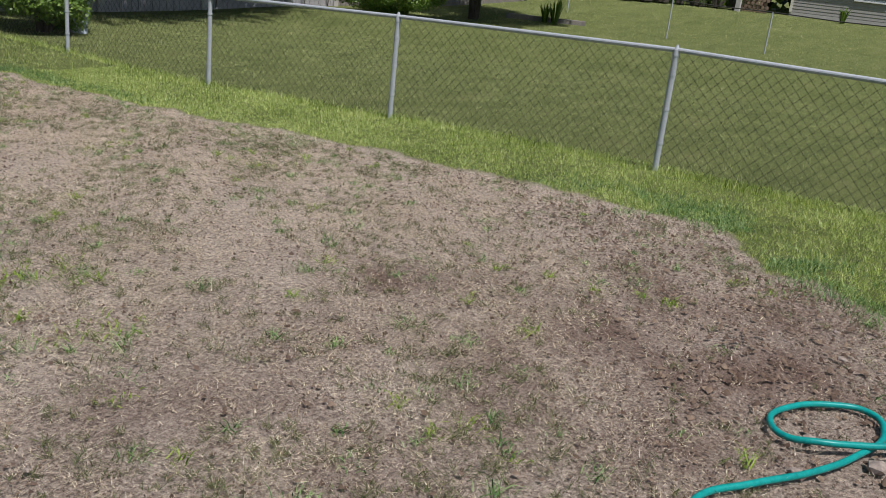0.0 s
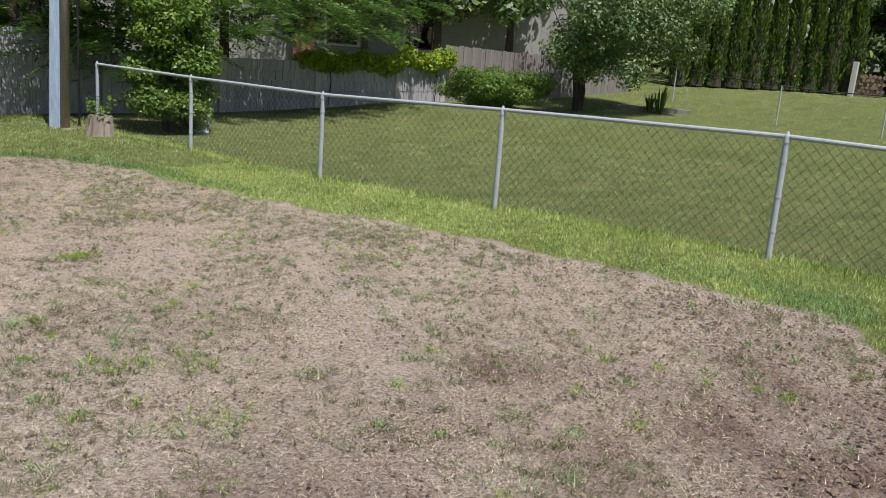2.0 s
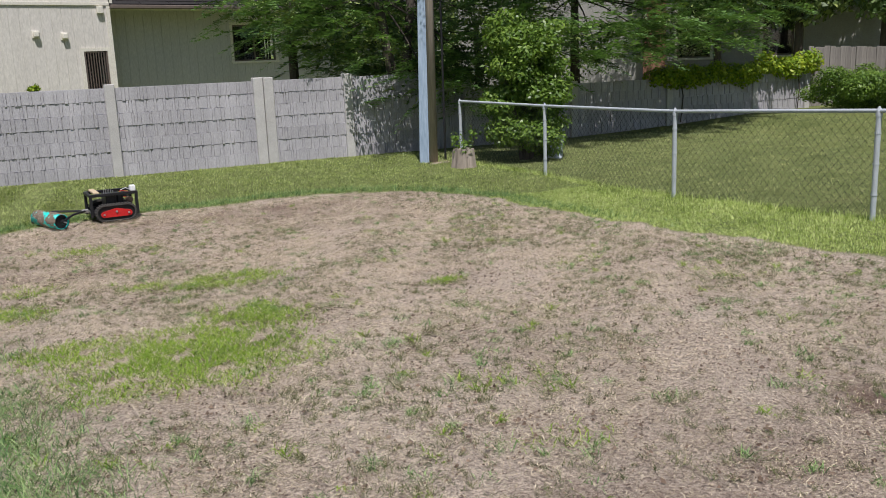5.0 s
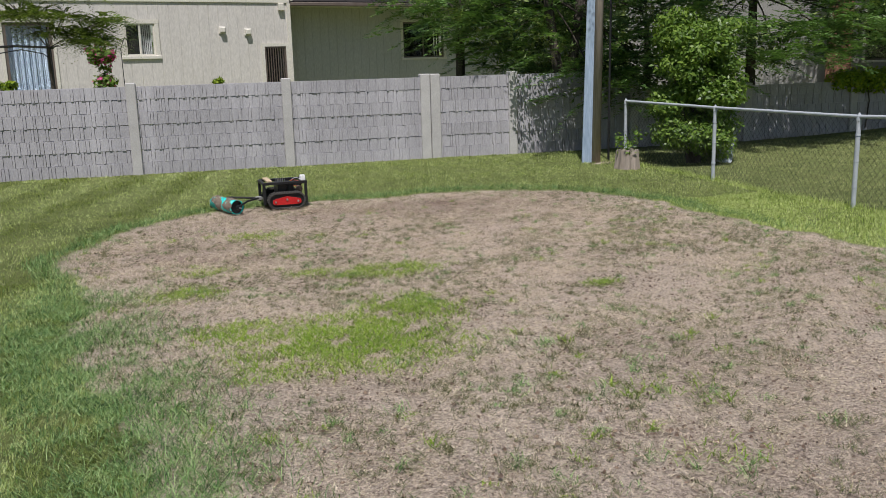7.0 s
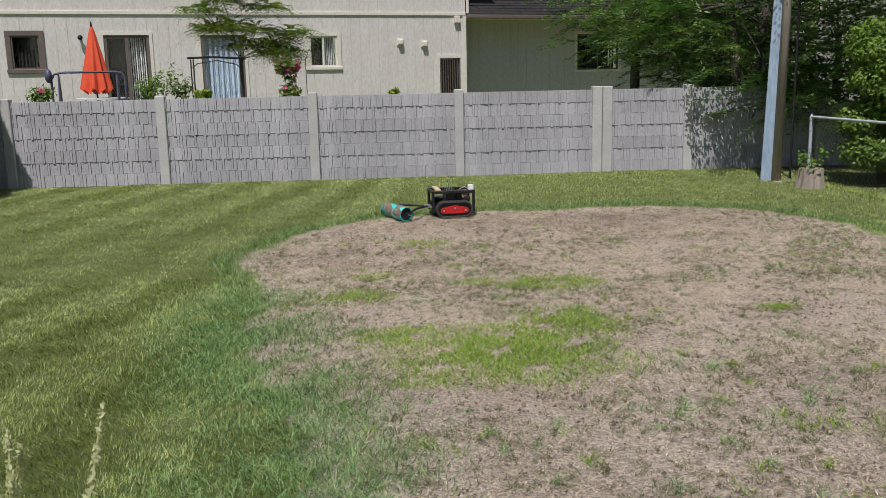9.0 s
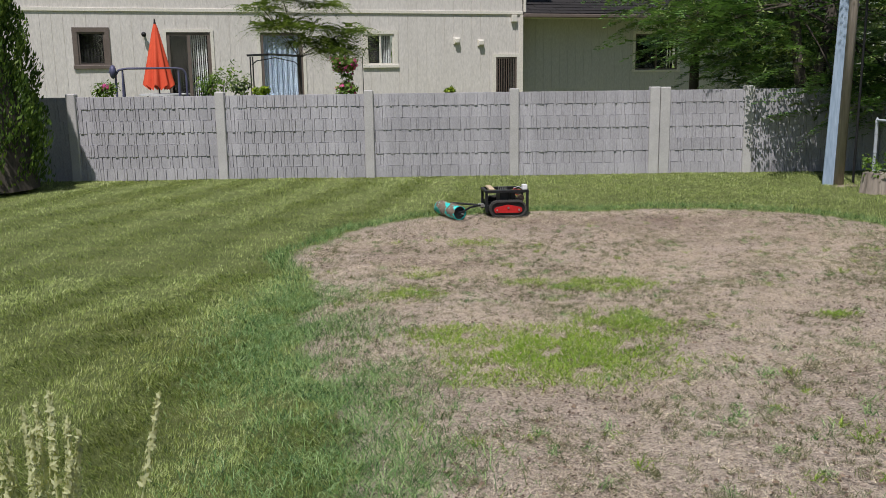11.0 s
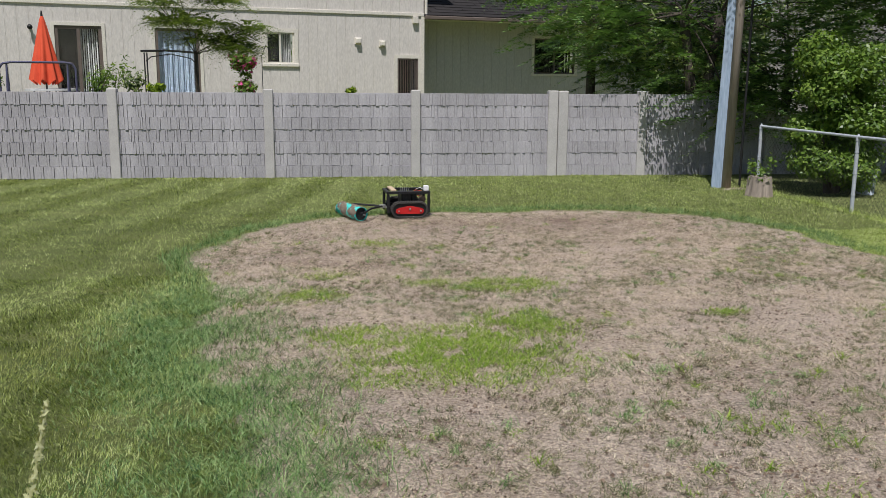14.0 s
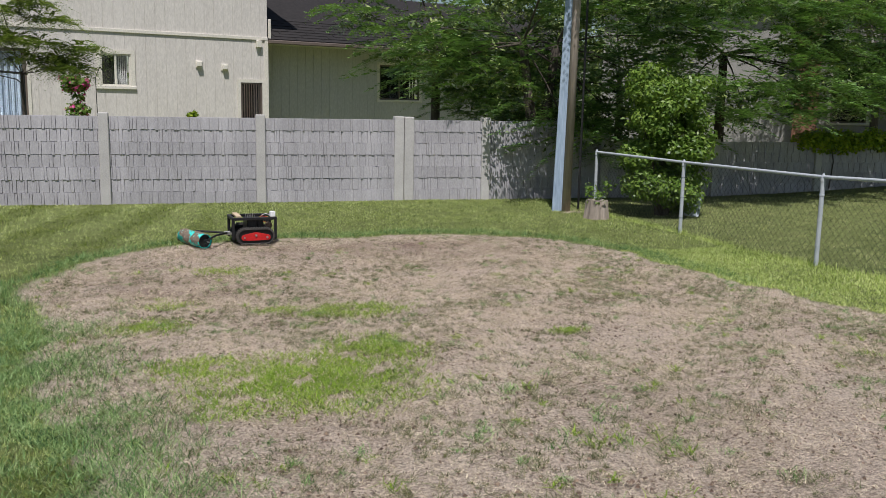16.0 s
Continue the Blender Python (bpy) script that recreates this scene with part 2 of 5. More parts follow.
def wave(x, y, s, k=0):
    """Smooth pseudo-noise in -1..1 by summed sines."""
    x, y = np.asarray(x, float) / s, np.asarray(y, float) / s
    v = np.sin(x * 1.7 + 1.3 * np.sin(y * 1.1 + k) + k * 2.1) + np.sin(y * 1.9 + 1.1 * np.sin(x * 0.9 + k * 1.7) + k) + 0.6 * np.sin(x * 3.7 - y * 2.9 + k * 0.7) + 0.5 * np.sin(x * 4.3 + y * 5.1 + 3 * k)
    return v / 3.1


def ground_z(x, y):
    x, y = np.asarray(x, float), np.asarray(y, float)
    r = np.hypot(x, y)
    dip = -0.24 * sstep(y, 2, 10) * (1 - sstep(x, 12, 19))
    rise = 0.72 * sstep(r, 25, 38) * sstep(x, 16, 27)
    return dip + rise + 0.012 * wave(x, y, 1.1) * (r < 40)


def bare(x, y):
    """How deep inside the bare patch a point lies, in metres (a yard-wide rounded oblong)."""
    x, y = np.asarray(x, float), np.asarray(y, float)
    left = -0.55 + 0.45 * sstep(y, 6.5, 3.4) - 0.25 * sstep(y, 8, 9.2) * sstep(y, 10.5, 9.5)
    right = 6.3 - 0.75 * sstep(y, 1.6, 0.9) - 0.35 * sstep(y, 0.7, 0.1)
    cx, hx, rc = (left + right) / 2, (right - left) / 2, 2.4
    qx, qy = np.abs(x - cx) - hx + rc, np.abs(y - 4.5) - 7.55 + rc
    d = np.hypot(np.maximum(qx, 0), np.maximum(qy, 0)) + np.minimum(np.maximum(qx, qy), 0) - rc
    d = np.minimum(d, np.hypot((x - 7.72) / 1.3, y - 14.0) - 0.16)      # trodden soil at the pole's foot
    return -d + 0.10 * wave(x, y, 0.42, 2) + 0.06 * wave(x, y, 0.16, 5)



# ================= ground =================
def ground_sheet():
    inner = np.concatenate([np.linspace(-14, -3, 34)[:-1], np.linspace(-3, 9, 121)[:-1], np.linspace(9, 45, 73)])
    xs = np.concatenate([[-900, -300, -120, -60, -30], inner, [60, 90, 150, 400, 900]])
    iny = np.concatenate([np.linspace(-6, 0, 19)[:-1], np.linspace(0, 14, 141)[:-1], np.linspace(14, 45, 63)])
    ys = np.concatenate([[-900, -300, -100, -40, -15], iny, [60, 90, 150, 400, 900]])
    X, Y = np.meshgrid(xs, ys)
    Z = ground_z(X, Y)
    b = bare(X, Y)
    near = (np.hypot(X, Y) < 16)
    Z = Z + near * (b > 0) * (0.010 * wave(X, Y, 0.21, 1) + 0.008 * wave(X, Y, 0.09, 4) - 0.02 * sstep(b, 0, 0.3))
    n, w = X.size, X.shape[1]
    i = np.arange(n).reshape(X.shape)
    F = np.stack([i[:-1, :-1], i[:-1, 1:], i[1:, 1:], i[1:, :-1]], -1).reshape(-1, 4)
    m, nt, bs = base_mat("soil_and_turf", 0.95, 0, 0.15)
    at = nt.nodes.new("ShaderNodeAttribute")
    at.attribute_name = "bareness"
    fine, mid, big, grit = noise_tex(nt, 55, 5, 0.7), noise_tex(nt, 7, 5, 0.65), noise_tex(nt, 0.8, 4, 0.6), noise_tex(nt, 170, 4, 0.75)
    soil = ramp(nt, big, [(0.3, (0.32, 0.245, 0.20)), (0.48, (0.52, 0.425, 0.36)), (0.7, (0.66, 0.56, 0.485))])
    soil = mix(nt, 0.45, soil, ramp(nt, mid, [(0.3, (0.22, 0.165, 0.132)), (0.66, (0.68, 0.585, 0.51))]))
    soil = mix(nt, 0.55, soil, ramp(nt, fine, [(0.38, (0.060, 0.044, 0.034)), (0.48, (0.44, 0.355, 0.285)), (0.60, (0.80, 0.69, 0.575))]))
    soil = mix(nt, 0.75, soil, ramp(nt, grit, [(0.36, (0.42, 0.38, 0.35)), (0.46, (1.12, 1.10, 1.07)), (0.64, (1.75, 1.72, 1.64))]), "MULTIPLY")
    dm = nt.nodes.new("ShaderNodeAttribute")
    dm.attribute_name = "damp"
    soil = mix(nt, dm.outputs["Fac"], soil, mix(nt, 0.78, soil, (0.130, 0.064, 0.046), "MIX"))
    streak = noise_tex(nt, 1.3, 5, 0.7, stretch=(0.5, 1.6, 1))
    turf = ramp(nt, streak, [(0.3, (0.10, 0.130, 0.040)), (0.55, (0.185, 0.220, 0.070)), (0.75, (0.28, 0.275, 0.115))])
    turf = mix(nt, 0.4, turf, ramp(nt, fine, [(0.3, (0.028, 0.040, 0.013)), (0.7, (0.26, 0.28, 0.105))]))
    nt.links.new(mix(nt, at.outputs["Fac"], turf, soil), bs.inputs["Base Color"])
    bump(nt, bs, math_node(nt, "ADD", math_node(nt, "ADD", fine, mid), math_node(nt, "MULTIPLY", grit, 0.5)), 1.0, 0.03)
    ob = raw("ground", np.stack([X, Y, Z], -1).reshape(-1, 3), F, m, smooth=True)
    me = ob.data
    a = me.attributes.new("bareness", "FLOAT", "POINT")
    a.data.foreach_set("value", sstep(b, -0.06, 0.1).ravel().astype(np.float32))
    dampness = np.zeros_like(X)
    for cx, cy, rx, ry, s in ((4.2, 0.7, 1.4, 1.2, 0.85), (2.4, 1.5, 2.0, 1.0, 0.4), (2.2, 2.4, 1.2, 0.5, 0.35), (3.0, 11.2, 2.6, 0.6, 0.75), (0.5, 9.3, 0.8, 1.0, 0.7), (3.75, 2.6, 0.3, 0.3, 0.8), (4.3, 10.2, 1.3, 0.8, 0.4)):
        dampness += s * np.exp(-((X - cx) / rx) ** 2 - ((Y - cy) / ry) ** 2) * (0.7 + 0.6 * wave(X, Y, 0.25, 3))
    a = me.attributes.new("damp", "FLOAT", "POINT")
    a.data.foreach_set("value", np.clip(dampness, 0, 1).ravel().astype(np.float32))
    tagged(ob, "bare brown dirt patch set in mown green lawn", "ground", kind="structure")


ground_sheet()

# ================= concrete wall =================
WALL_AZ, WALL_D = 4.0, 16.7
wall_dir = Vector((math.cos(radians(WALL_AZ)), -math.sin(radians(WALL_AZ)), 0))
wall_mid = Vector((math.sin(radians(WALL_AZ)), math.cos(radians(WALL_AZ)), 0)) * WALL_D
ROW_H = 0.22


def wall_frame(v):
    return pose(*(wall_mid + wall_dir * v), 0, 0, -WALL_AZ)


def panel_mesh(length, seed):
    """One cast plank: broad flat blocks parted by narrow raised slats whose feet hang past the joint."""
    r = random.Random(5)          # one mould for all planks
    v = random.Random(seed)       # chipping differs from plank to plank
    bm = bmesh.new()
    box(bm, -length / 2, length / 2, 0.0, 0.05, 0, ROW_H - 0.002)
    lo, hi = -length / 2 + 0.004, length / 2 - 0.004
    x = lo - 0.07 * (seed % 4)
    while x < hi - 0.02:
        w = r.uniform(0.10, 0.16)
        x0, x1 = max(x, lo), min(x + w, hi)
        if x1 - x0 > 0.03:
            box(bm, x0 + 0.004, x1 - 0.004, -v.uniform(0.010, 0.015), 0.002, 0.0, ROW_H - v.choice((0.002, 0.003, 0.012)))
        x += w
        for k in range(r.choice((1, 1, 2, 2, 3))):
            t = r.uniform(0.042, 0.066)
            x0, x1 = max(x, lo), min(x + t, hi)
            if x1 - x0 > 0.02:
                box(bm, x0 + 0.003, x1 - 0.006, -v.uniform(0.018, 0.023), 0.002, -v.choice((0.0, 0.0, 0.006, 0.010)), ROW_H - v.choice((0.001, 0.002, 0.012)))
            x += t
    return mesh_of(bm, "panel", CONCRETE)


def concrete_wall():
    wall = tagged(empty("wall_back"), "grey precast concrete garden wall of ribbed planks", "wall", kind="structure")
    posts = [-9.4, -6.65, -3.93, -1.2, 1.48, 4.17, 5.82, 8.4, 11.0, 13.6, 16.2, 17.9]
    full = [panel_mesh(2.60, k) for k in range(8)]
    short = [panel_mesh(1.52, 20 + k) for k in range(4)]
    for i, v in enumerate(posts):
        tall = v < 8.9
        p = wall_mid + wall_dir * v
        z0 = float(ground_z(p.x, p.y)) - 0.1 if tall else -0.35
        top = 1.36 if tall else 0.97
        bm = boxed(-0.085, 0.085, -0.07, 0.1, z0, top, bevel=0.012)
        if i == 5:
            bm = boxed(-0.19, -0.005, -0.07, 0.1, z0, top, bevel=0.012)
            part("post", boxed(0.005, 0.19, -0.075, 0.1, z0, top - 0.005, bevel=0.012), POSTMAT, wall, m=wall_frame(v))
        part("post", bm, POSTMAT, wall, m=wall_frame(v))
    for i, (a, b) in enumerate(zip(posts, posts[1:])):
        ln = b - a - 0.16
        src = short if ln < 2 else full
        native = 1.52 if ln < 2 else 2.60
        c = (a + b) / 2 + (0.05 if i == 5 else 0)
        top = 1.30 if b < 8.9 else 0.92
        for k in range(8):
            z = top - ROW_H * (k + 1)
            ob = part("panel", src[(i * 3 + k * 3) % len(src)], None, wall, m=wall_frame(c) @ pose(0, 0.0 if k % 2 else -0.008, z) @ Matrix.Diagonal(((ln + 0.06) / native, 1, 1, 1)))


concrete_wall()


# ================= chain-link fence =================
FX = 7.85                                # the fence runs along +y at this x
POSTS_Y = [-0.60, 2.47, 5.50, 8.25, 11.22, 13.8]


def fence_x(y):
    return FX - 0.2 * (1 - sstep(y, 1.0, 6.0)) + 0.2 * sstep(y, 8, 12)


def chain_fence():
    fence = empty("chain_link_fence", label="galvanised chain-link fence with steel posts and top rail", category="fence")
    top = lambda y: float(ground_z(fence_x(y), y)) + 1.07
    for y in POSTS_Y:
        x, z = float(fence_x(y)), float(ground_z(fence_x(y), y))
        bm = rod(bmesh.new(), (x, y, z - 0.15), (x, y, z + 1.055), 0.027, seg=14)
        p = part("post", bm, GALV, fence)
        cap = rod(bmesh.new(), (x, y, z + 1.02), (x, y, z + 1.075), 0.033, 0.03, 14)
        rod(cap, (x, y, z + 1.075), (x, y, z + 1.115), 0.026, 0.008, 14)
        part("cap", cap, GALV, p)
        for hz in (0.25, 0.55, 0.85):
            part("tie", rod(bmesh.new(), (x, y, z + hz), (x, y, z + hz + 0.018), 0.032, seg=12), GALV, p)
    for a, b in zip(POSTS_Y, POSTS_Y[1:]):
        pts = [(float(fence_x(a + (b - a) * k / 4)), a + (b - a) * k / 4, top(a) + (top(b) - top(a)) * k / 4) for k in range(5)]
        bm = bmesh.new()
        tube(bm, pts, 0.021, 12)
        part("top_rail", bm, GALV, fence)
    # woven wire: two crossing families of slanting strands
    pitch, r, H, cuts = 0.098, 0.0018, 1.05, 4
    V, F = [], []
    for k in range(int((POSTS_Y[-1] - POSTS_Y[0]) / pitch) + 12):
        for lean in (1, -1):
            y0 = POSTS_Y[0] - 0.55 + k * pitch - (0.55 if lean < 0 else 0) * 0 + (1.1 if lean < 0 else 0) * 0.5
            pts = []
            for j in range(cuts + 1):
                yy, zz = y0 + lean * H * 0.95 * (j / cuts - 0.5) + 0.5, H * j / cuts
                if POSTS_Y[0] <= yy <= POSTS_Y[-1]:
                    xx = float(fence_x(yy))
                    pts.append(np.array([xx + 0.026 + 0.003 * lean, yy, float(ground_z(xx, yy)) + 0.015 + zz]))
            for p, q in zip(pts, pts[1:]):
                d = (q - p) / np.linalg.norm(q - p)
                u = np.array([1.0, 0, 0])
                w = np.cross(d, u)
                base = len(V)
                for e in (p, q):
                    for o in (u, -0.5 * u + 0.87 * w, -0.5 * u - 0.87 * w):
                        V.append(e + r * o)
                for j in range(3):
                    F.append((base + j, base + (j + 1) % 3, base + 3 + (j + 1) % 3, base + 3 + j))
    ob = raw("wire_mesh", V, F, WIRE, fence)
    tagged(ob, "dark diamond-woven wire mesh")
    return fence


chain_fence()

# ================= pole and stump =================
def polar(az, d):
    return d * math.sin(radians(az)), d * math.cos(radians(az))


def utility_pole():
    x, y = polar(28.25, 16.1)
    z = float(ground_z(x, y))
    th = empty("utility_pole", x, y, z, -28, "tall weathered wooden pole with faded blue board cover", "pole")
    bm = bmesh.new()
    rod(bm, (0.055, -0.02, -0.2), (0.15, -0.02, 7.5), 0.08, 0.062, 14)
    part("shaft", bm, POLEWOOD, th, smooth=True)
    bm = boxed(-0.105, 0.105, -0.03, 0.06, -0.1, 7.5, bevel=0.012)
    for v in bm.verts:
        v.co.x = v.co.x * 0.92 * (1 - 0.07 * v.co.z) - 0.095 + 0.02 * v.co.z
    part("cover_board", bm, BLUEPAINT, th, "faded pale blue board")
    bm = bmesh.new()
    tube(bm, [(0.28, 0.2, -0.1), (0.29, 0.2, 3.0), (0.31, 0.2, 7)], 0.02)
    part("cable", bm, BLACKMETAL, th, "black cable running up the pole")


utility_pole()


def stump():
    x, y = polar(30.4, 15.2)
    z = float(ground_z(x, y))
    th = empty("tree_stump", x, y, z, 0, "grey weathered tree stump with sprouting shoots", "stump")
    bm = bmesh.new()
    bmesh.ops.create_cone(bm, cap_ends=True, segments=22, radius1=0.21, radius2=0.17, depth=0.40, matrix=Matrix.Translation((0, 0, 0.12)))
    bmesh.ops.subdivide_edges(bm, edges=bm.edges, cuts=2, use_grid_fill=True)
    for v in bm.verts:
        a = math.atan2(v.co.y, v.co.x)
        k = 1 + 0.07 * math.sin(5 * a) + 0.05 * math.sin(9 * a + 1) + 0.15 * max(0, 0.1 - v.co.z)
        v.co.x *= k
        v.co.y *= k
    part("stump_wood", bm, POLEWOOD, th)
    shoots("shoots", th, 160, 0.26, 0.42, 0.2)


# ================= foliage makers =================
def leaf_arrays(P, N, size, asp=0.5, jitter=0.5):
    """Diamond leaves at points P with facing N."""
    n = len(P)
    N = N + rng.normal(0, jitter, (n, 3))
    N /= np.linalg.norm(N, axis=1)[:, None] + 1e-9
    T = np.cross(N, rng.normal(0, 1, (n, 3)))
    T /= np.linalg.norm(T, axis=1)[:, None] + 1e-9
    B = np.cross(N, T)
    s = (size * rng.uniform(0.6, 1.3, n))[:, None]
    V = np.stack([P - T * s, P - B * s * asp - N * s * 0.15, P + T * s, P + B * s * asp - N * s * 0.15], 1).reshape(-1, 3)
    F = np.arange(4 * n).reshape(n, 4)
    return V, F


def clump_points(centres, radii, n, shell=0.55):
    """Points spread through ragged clumps, mostly near their surface, with outward facing."""
    centres, radii = np.asarray(centres, float), np.asarray(radii, float)
    if radii.ndim == 1:
        radii = np.repeat(radii[:, None], 3, 1)
    wgt = np.prod(radii, 1) ** (2 / 3)
    k = rng.choice(len(centres), n, p=wgt / wgt.sum())
    d = rng.normal(0, 1, (n, 3))
    d /= np.linalg.norm(d, axis=1)[:, None]
    q = rng.uniform(shell, 1.08, n) ** 0.7
    return centres[k] + d * q[:, None] * radii[k], d + np.array([0, 0, 0.5])


def shoots(name, parent, n, r, h, z0):
    P, N = clump_points([(0, 0, z0 + h / 2), (0.15, 0, z0 + h * 0.9), (-0.14, 0.05, z0 + h * 0.7)], [(r, r, h / 2), (r * 0.5, r * 0.5, h * 0.5), (r * 0.5, r * 0.5, h * 0.4)], n, 0.1)
    V, F = leaf_arrays(P, N, 0.035, 0.5)
    return tagged(raw(name, V, F, SHRUB, parent), kind="stuff")


def limbs(bm, base, tips, r0, r1=0.012, fork=0.45):
    base = Vector(base)
    for t in tips:
        t = Vector(t)
        k = base.lerp(t, fork) + Vector((0, 0, 0.04 * (t - base).length))
        rod(bm, base, k, r0, r0 * 0.5, 7)
        rod(bm, k, t, r0 * 0.5, r1, 6)


def tree(name, x, y, label, trunk_h, trunk_r, centres, radii, n, mat, leaf, asp=0.5, shell=0.5, stems=1, category="tree", group="", zbase=None, droop=0.0):
    z = float(ground_z(x, y)) if zbase is None else zbase
    th = empty(name, x, y, z, 0, label, category, group)
    bm = bmesh.new()
    for s in range(stems):
        ox = (s - (stems - 1) / 2) * trunk_r * 2.2
        lean = (s - (stems - 1) / 2) * 0.35
        top = Vector((ox + lean * trunk_h * 0.5, 0.1 * s, trunk_h))
        mid = Vector((ox + lean * 0.1, 0, trunk_h * 0.5))
        rod(bm, (ox * 0.6, 0, -0.15), mid, trunk_r * 1.15, trunk_r * 0.9, 10)
        rod(bm, mid, top, trunk_r * 0.9, trunk_r * 0.7, 10)
        limbs(bm, top, [Vector(c) for c in centres[s::stems]][:10], trunk_r * 0.24)
    part("trunk", bm, BARK, th)
    P, N = clump_points(centres, radii, n, shell)
    V, F = leaf_arrays(P, N, leaf, asp)
    raw("crown", V, F, mat, th)
    return th


def blob_cloud(seed, c, r, k, small):
    """Centres and radii of k clumps filling an ellipsoid c, r."""
    g = np.random.default_rng(seed)
    d = g.normal(0, 1, (k, 3))
    d /= np.linalg.norm(d, axis=1)[:, None]
    q = g.uniform(0.2, 1, k) ** 0.5
    C = np.asarray(c) + d * q[:, None] * np.asarray(r)
    R = np.stack([g.uniform(0.7, 1.3, k) * small, g.uniform(0.7, 1.3, k) * small, g.uniform(0.45, 0.8, k) * small], 1)
    return C, R


def fronds(g, name, parent, O, h, L, leaves, leaf, mat):
    """Feathery compound fronds from O along h, length L: paired leaflets, tips drooping."""
    t = np.linspace(0.1, 1, leaves)
    P = O[:, None] + h[:, None] * t[None, :, None] * L[:, None, None]
    P[..., 2] -= 0.45 * L[:, None] * t[None] ** 2
    side = np.cross(h, [0, 0, 1.0])
    side /= np.linalg.norm(side, axis=1)[:, None] + 1e-6
    sgn = np.where(np.arange(leaves) % 2 == 0, 1, -1)
    w = leaf * g.uniform(0.7, 1.3, (len(O), leaves)) * (1.1 - 0.6 * t)[None]
    tip = P + side[:, None] * (sgn[None] * w)[..., None] + h[:, None] * (0.4 * w)[..., None] + g.normal(0, 0.15, P.shape) * w[..., None]
    wid = h[:, None] * (0.28 * w)[..., None] + np.array([0, 0, 0.08]) * w[..., None]
    mid = (P + tip) / 2
    V = np.stack([P, mid - wid, tip, mid + wid], 2).reshape(-1, 3)
    return raw(name, V, np.arange(len(V)).reshape(-1, 4), mat, parent)


def sprays(seed, name, parent, C, R, n_spray, leaves, leaf, mat, reach):
    g = np.random.default_rng(seed)
    k = g.choice(len(C), n_spray)
    d = g.normal(0, 1, (n_spray, 3))
    d /= np.linalg.norm(d, axis=1)[:, None]
    O = C[k] + d * R[k] * g.uniform(0.4, 1, n_spray)[:, None]
    h = d * [1, 1, 0.15] + g.normal(0, 0.25, (n_spray, 3))
    h /= np.linalg.norm(h, axis=1)[:, None]
    return fronds(g, name, parent, O, h, reach * g.uniform(0.6, 1.3, n_spray), leaves, leaf, mat)


def boughs(seed, name, parent, C, R, n, per, leaves, leaf, mat, reach, length):
    """Arching side branches in flat tiers, each set with fronds on both sides."""
    g = np.random.default_rng(seed)
    k = g.choice(len(C), n)
    a = g.uniform(0, 2 * np.pi, n)
    h = np.stack([np.cos(a), np.sin(a) - 0.35, g.normal(0.05, 0.12, n)], 1)
    h /= np.linalg.norm(h, axis=1)[:, None]
    O = C[k] + g.uniform(-0.8, 0.8, (n, 3)) * R[k] + h * R[k] * 0.3
    L = length * g.uniform(0.55, 1.25, n)
    u = np.linspace(0.12, 1, per)
    B = O[:, None] + h[:, None] * (u[None] * L[:, None])[..., None]
    B[..., 2] += 0.10 * L[:, None] * u[None] - 0.38 * L[:, None] * u[None] ** 2
    side = np.cross(h, [0, 0, 1.0])
    sgn = np.where(np.arange(per) % 2 == 0, 1.0, -1.0)
    f = h[:, None] * 0.75 + side[:, None] * (sgn[None, :, None] * (1 - 0.55 * u)[None, :, None]) + g.normal(0, 0.13, (n, per, 3))
    f /= np.linalg.norm(f, axis=2)[..., None]
    fl = reach * (1.1 - 0.5 * u)[None] * g.uniform(0.7, 1.25, (n, per))
    return fronds(g, name, parent, B.reshape(-1, 3), f.reshape(-1, 3), fl.ravel(), leaves, leaf, mat)


stump()

# ================= house behind the wall =================
HOUSE_AZ, HOUSE_D = -13.0, 28.0
HB = pose(*polar(HOUSE_AZ, HOUSE_D), 0, 0, 0, -HOUSE_AZ)     # local x along the facade, -y toward the yard


def hu(az):
    return HOUSE_D * math.tan(radians(az - HOUSE_AZ))


def hz(az, tan):
    return EYE[2] + tan * HOUSE_D / math.cos(radians(az - HOUSE_AZ))


def siding(house, name, x0, x1, z0, z1, holes, mat, y=0.0, groove=0.305, thick=0.12):
    """Grooved upright boards on a backing between x0 and x1, cut round the openings (x0, x1, z0, z1)."""
    def spans(mid):
        out = [(z0, z1)]
        for h in holes:
            if h[0] < mid < h[1]:
                out = [s for p, q in out for s in ((p, min(q, h[2])), (max(p, h[3]), q)) if s[1] - s[0] > 0.01]
        return out

    wall = None
    edges = sorted({x0, x1} | {c for h in holes for c in h[:2]})
    for a, b in zip(edges, edges[1:]):
        for p, q in spans((a + b) / 2):
            piece = part("wall_section" if wall else name, boxed(a, b, y - 0.004, y + thick, p, q), mat, wall or house)
            wall = wall or piece
    x = x0
    while x < x1 - 0.01:
        xe = min(x + groove, x1)
        cuts = sorted({x, xe} | {c for h in holes for c in h[:2] if x < c < xe})
        for a, b in zip(cuts, cuts[1:]):
            for p, q in spans((a + b) / 2):
                part("siding_board", boxed(a + (0.005 if a == x else 0), b - (0.005 if b == xe else 0), y - 0.014, y - 0.0045, p, q), mat, wall)
        x = xe
    return wall


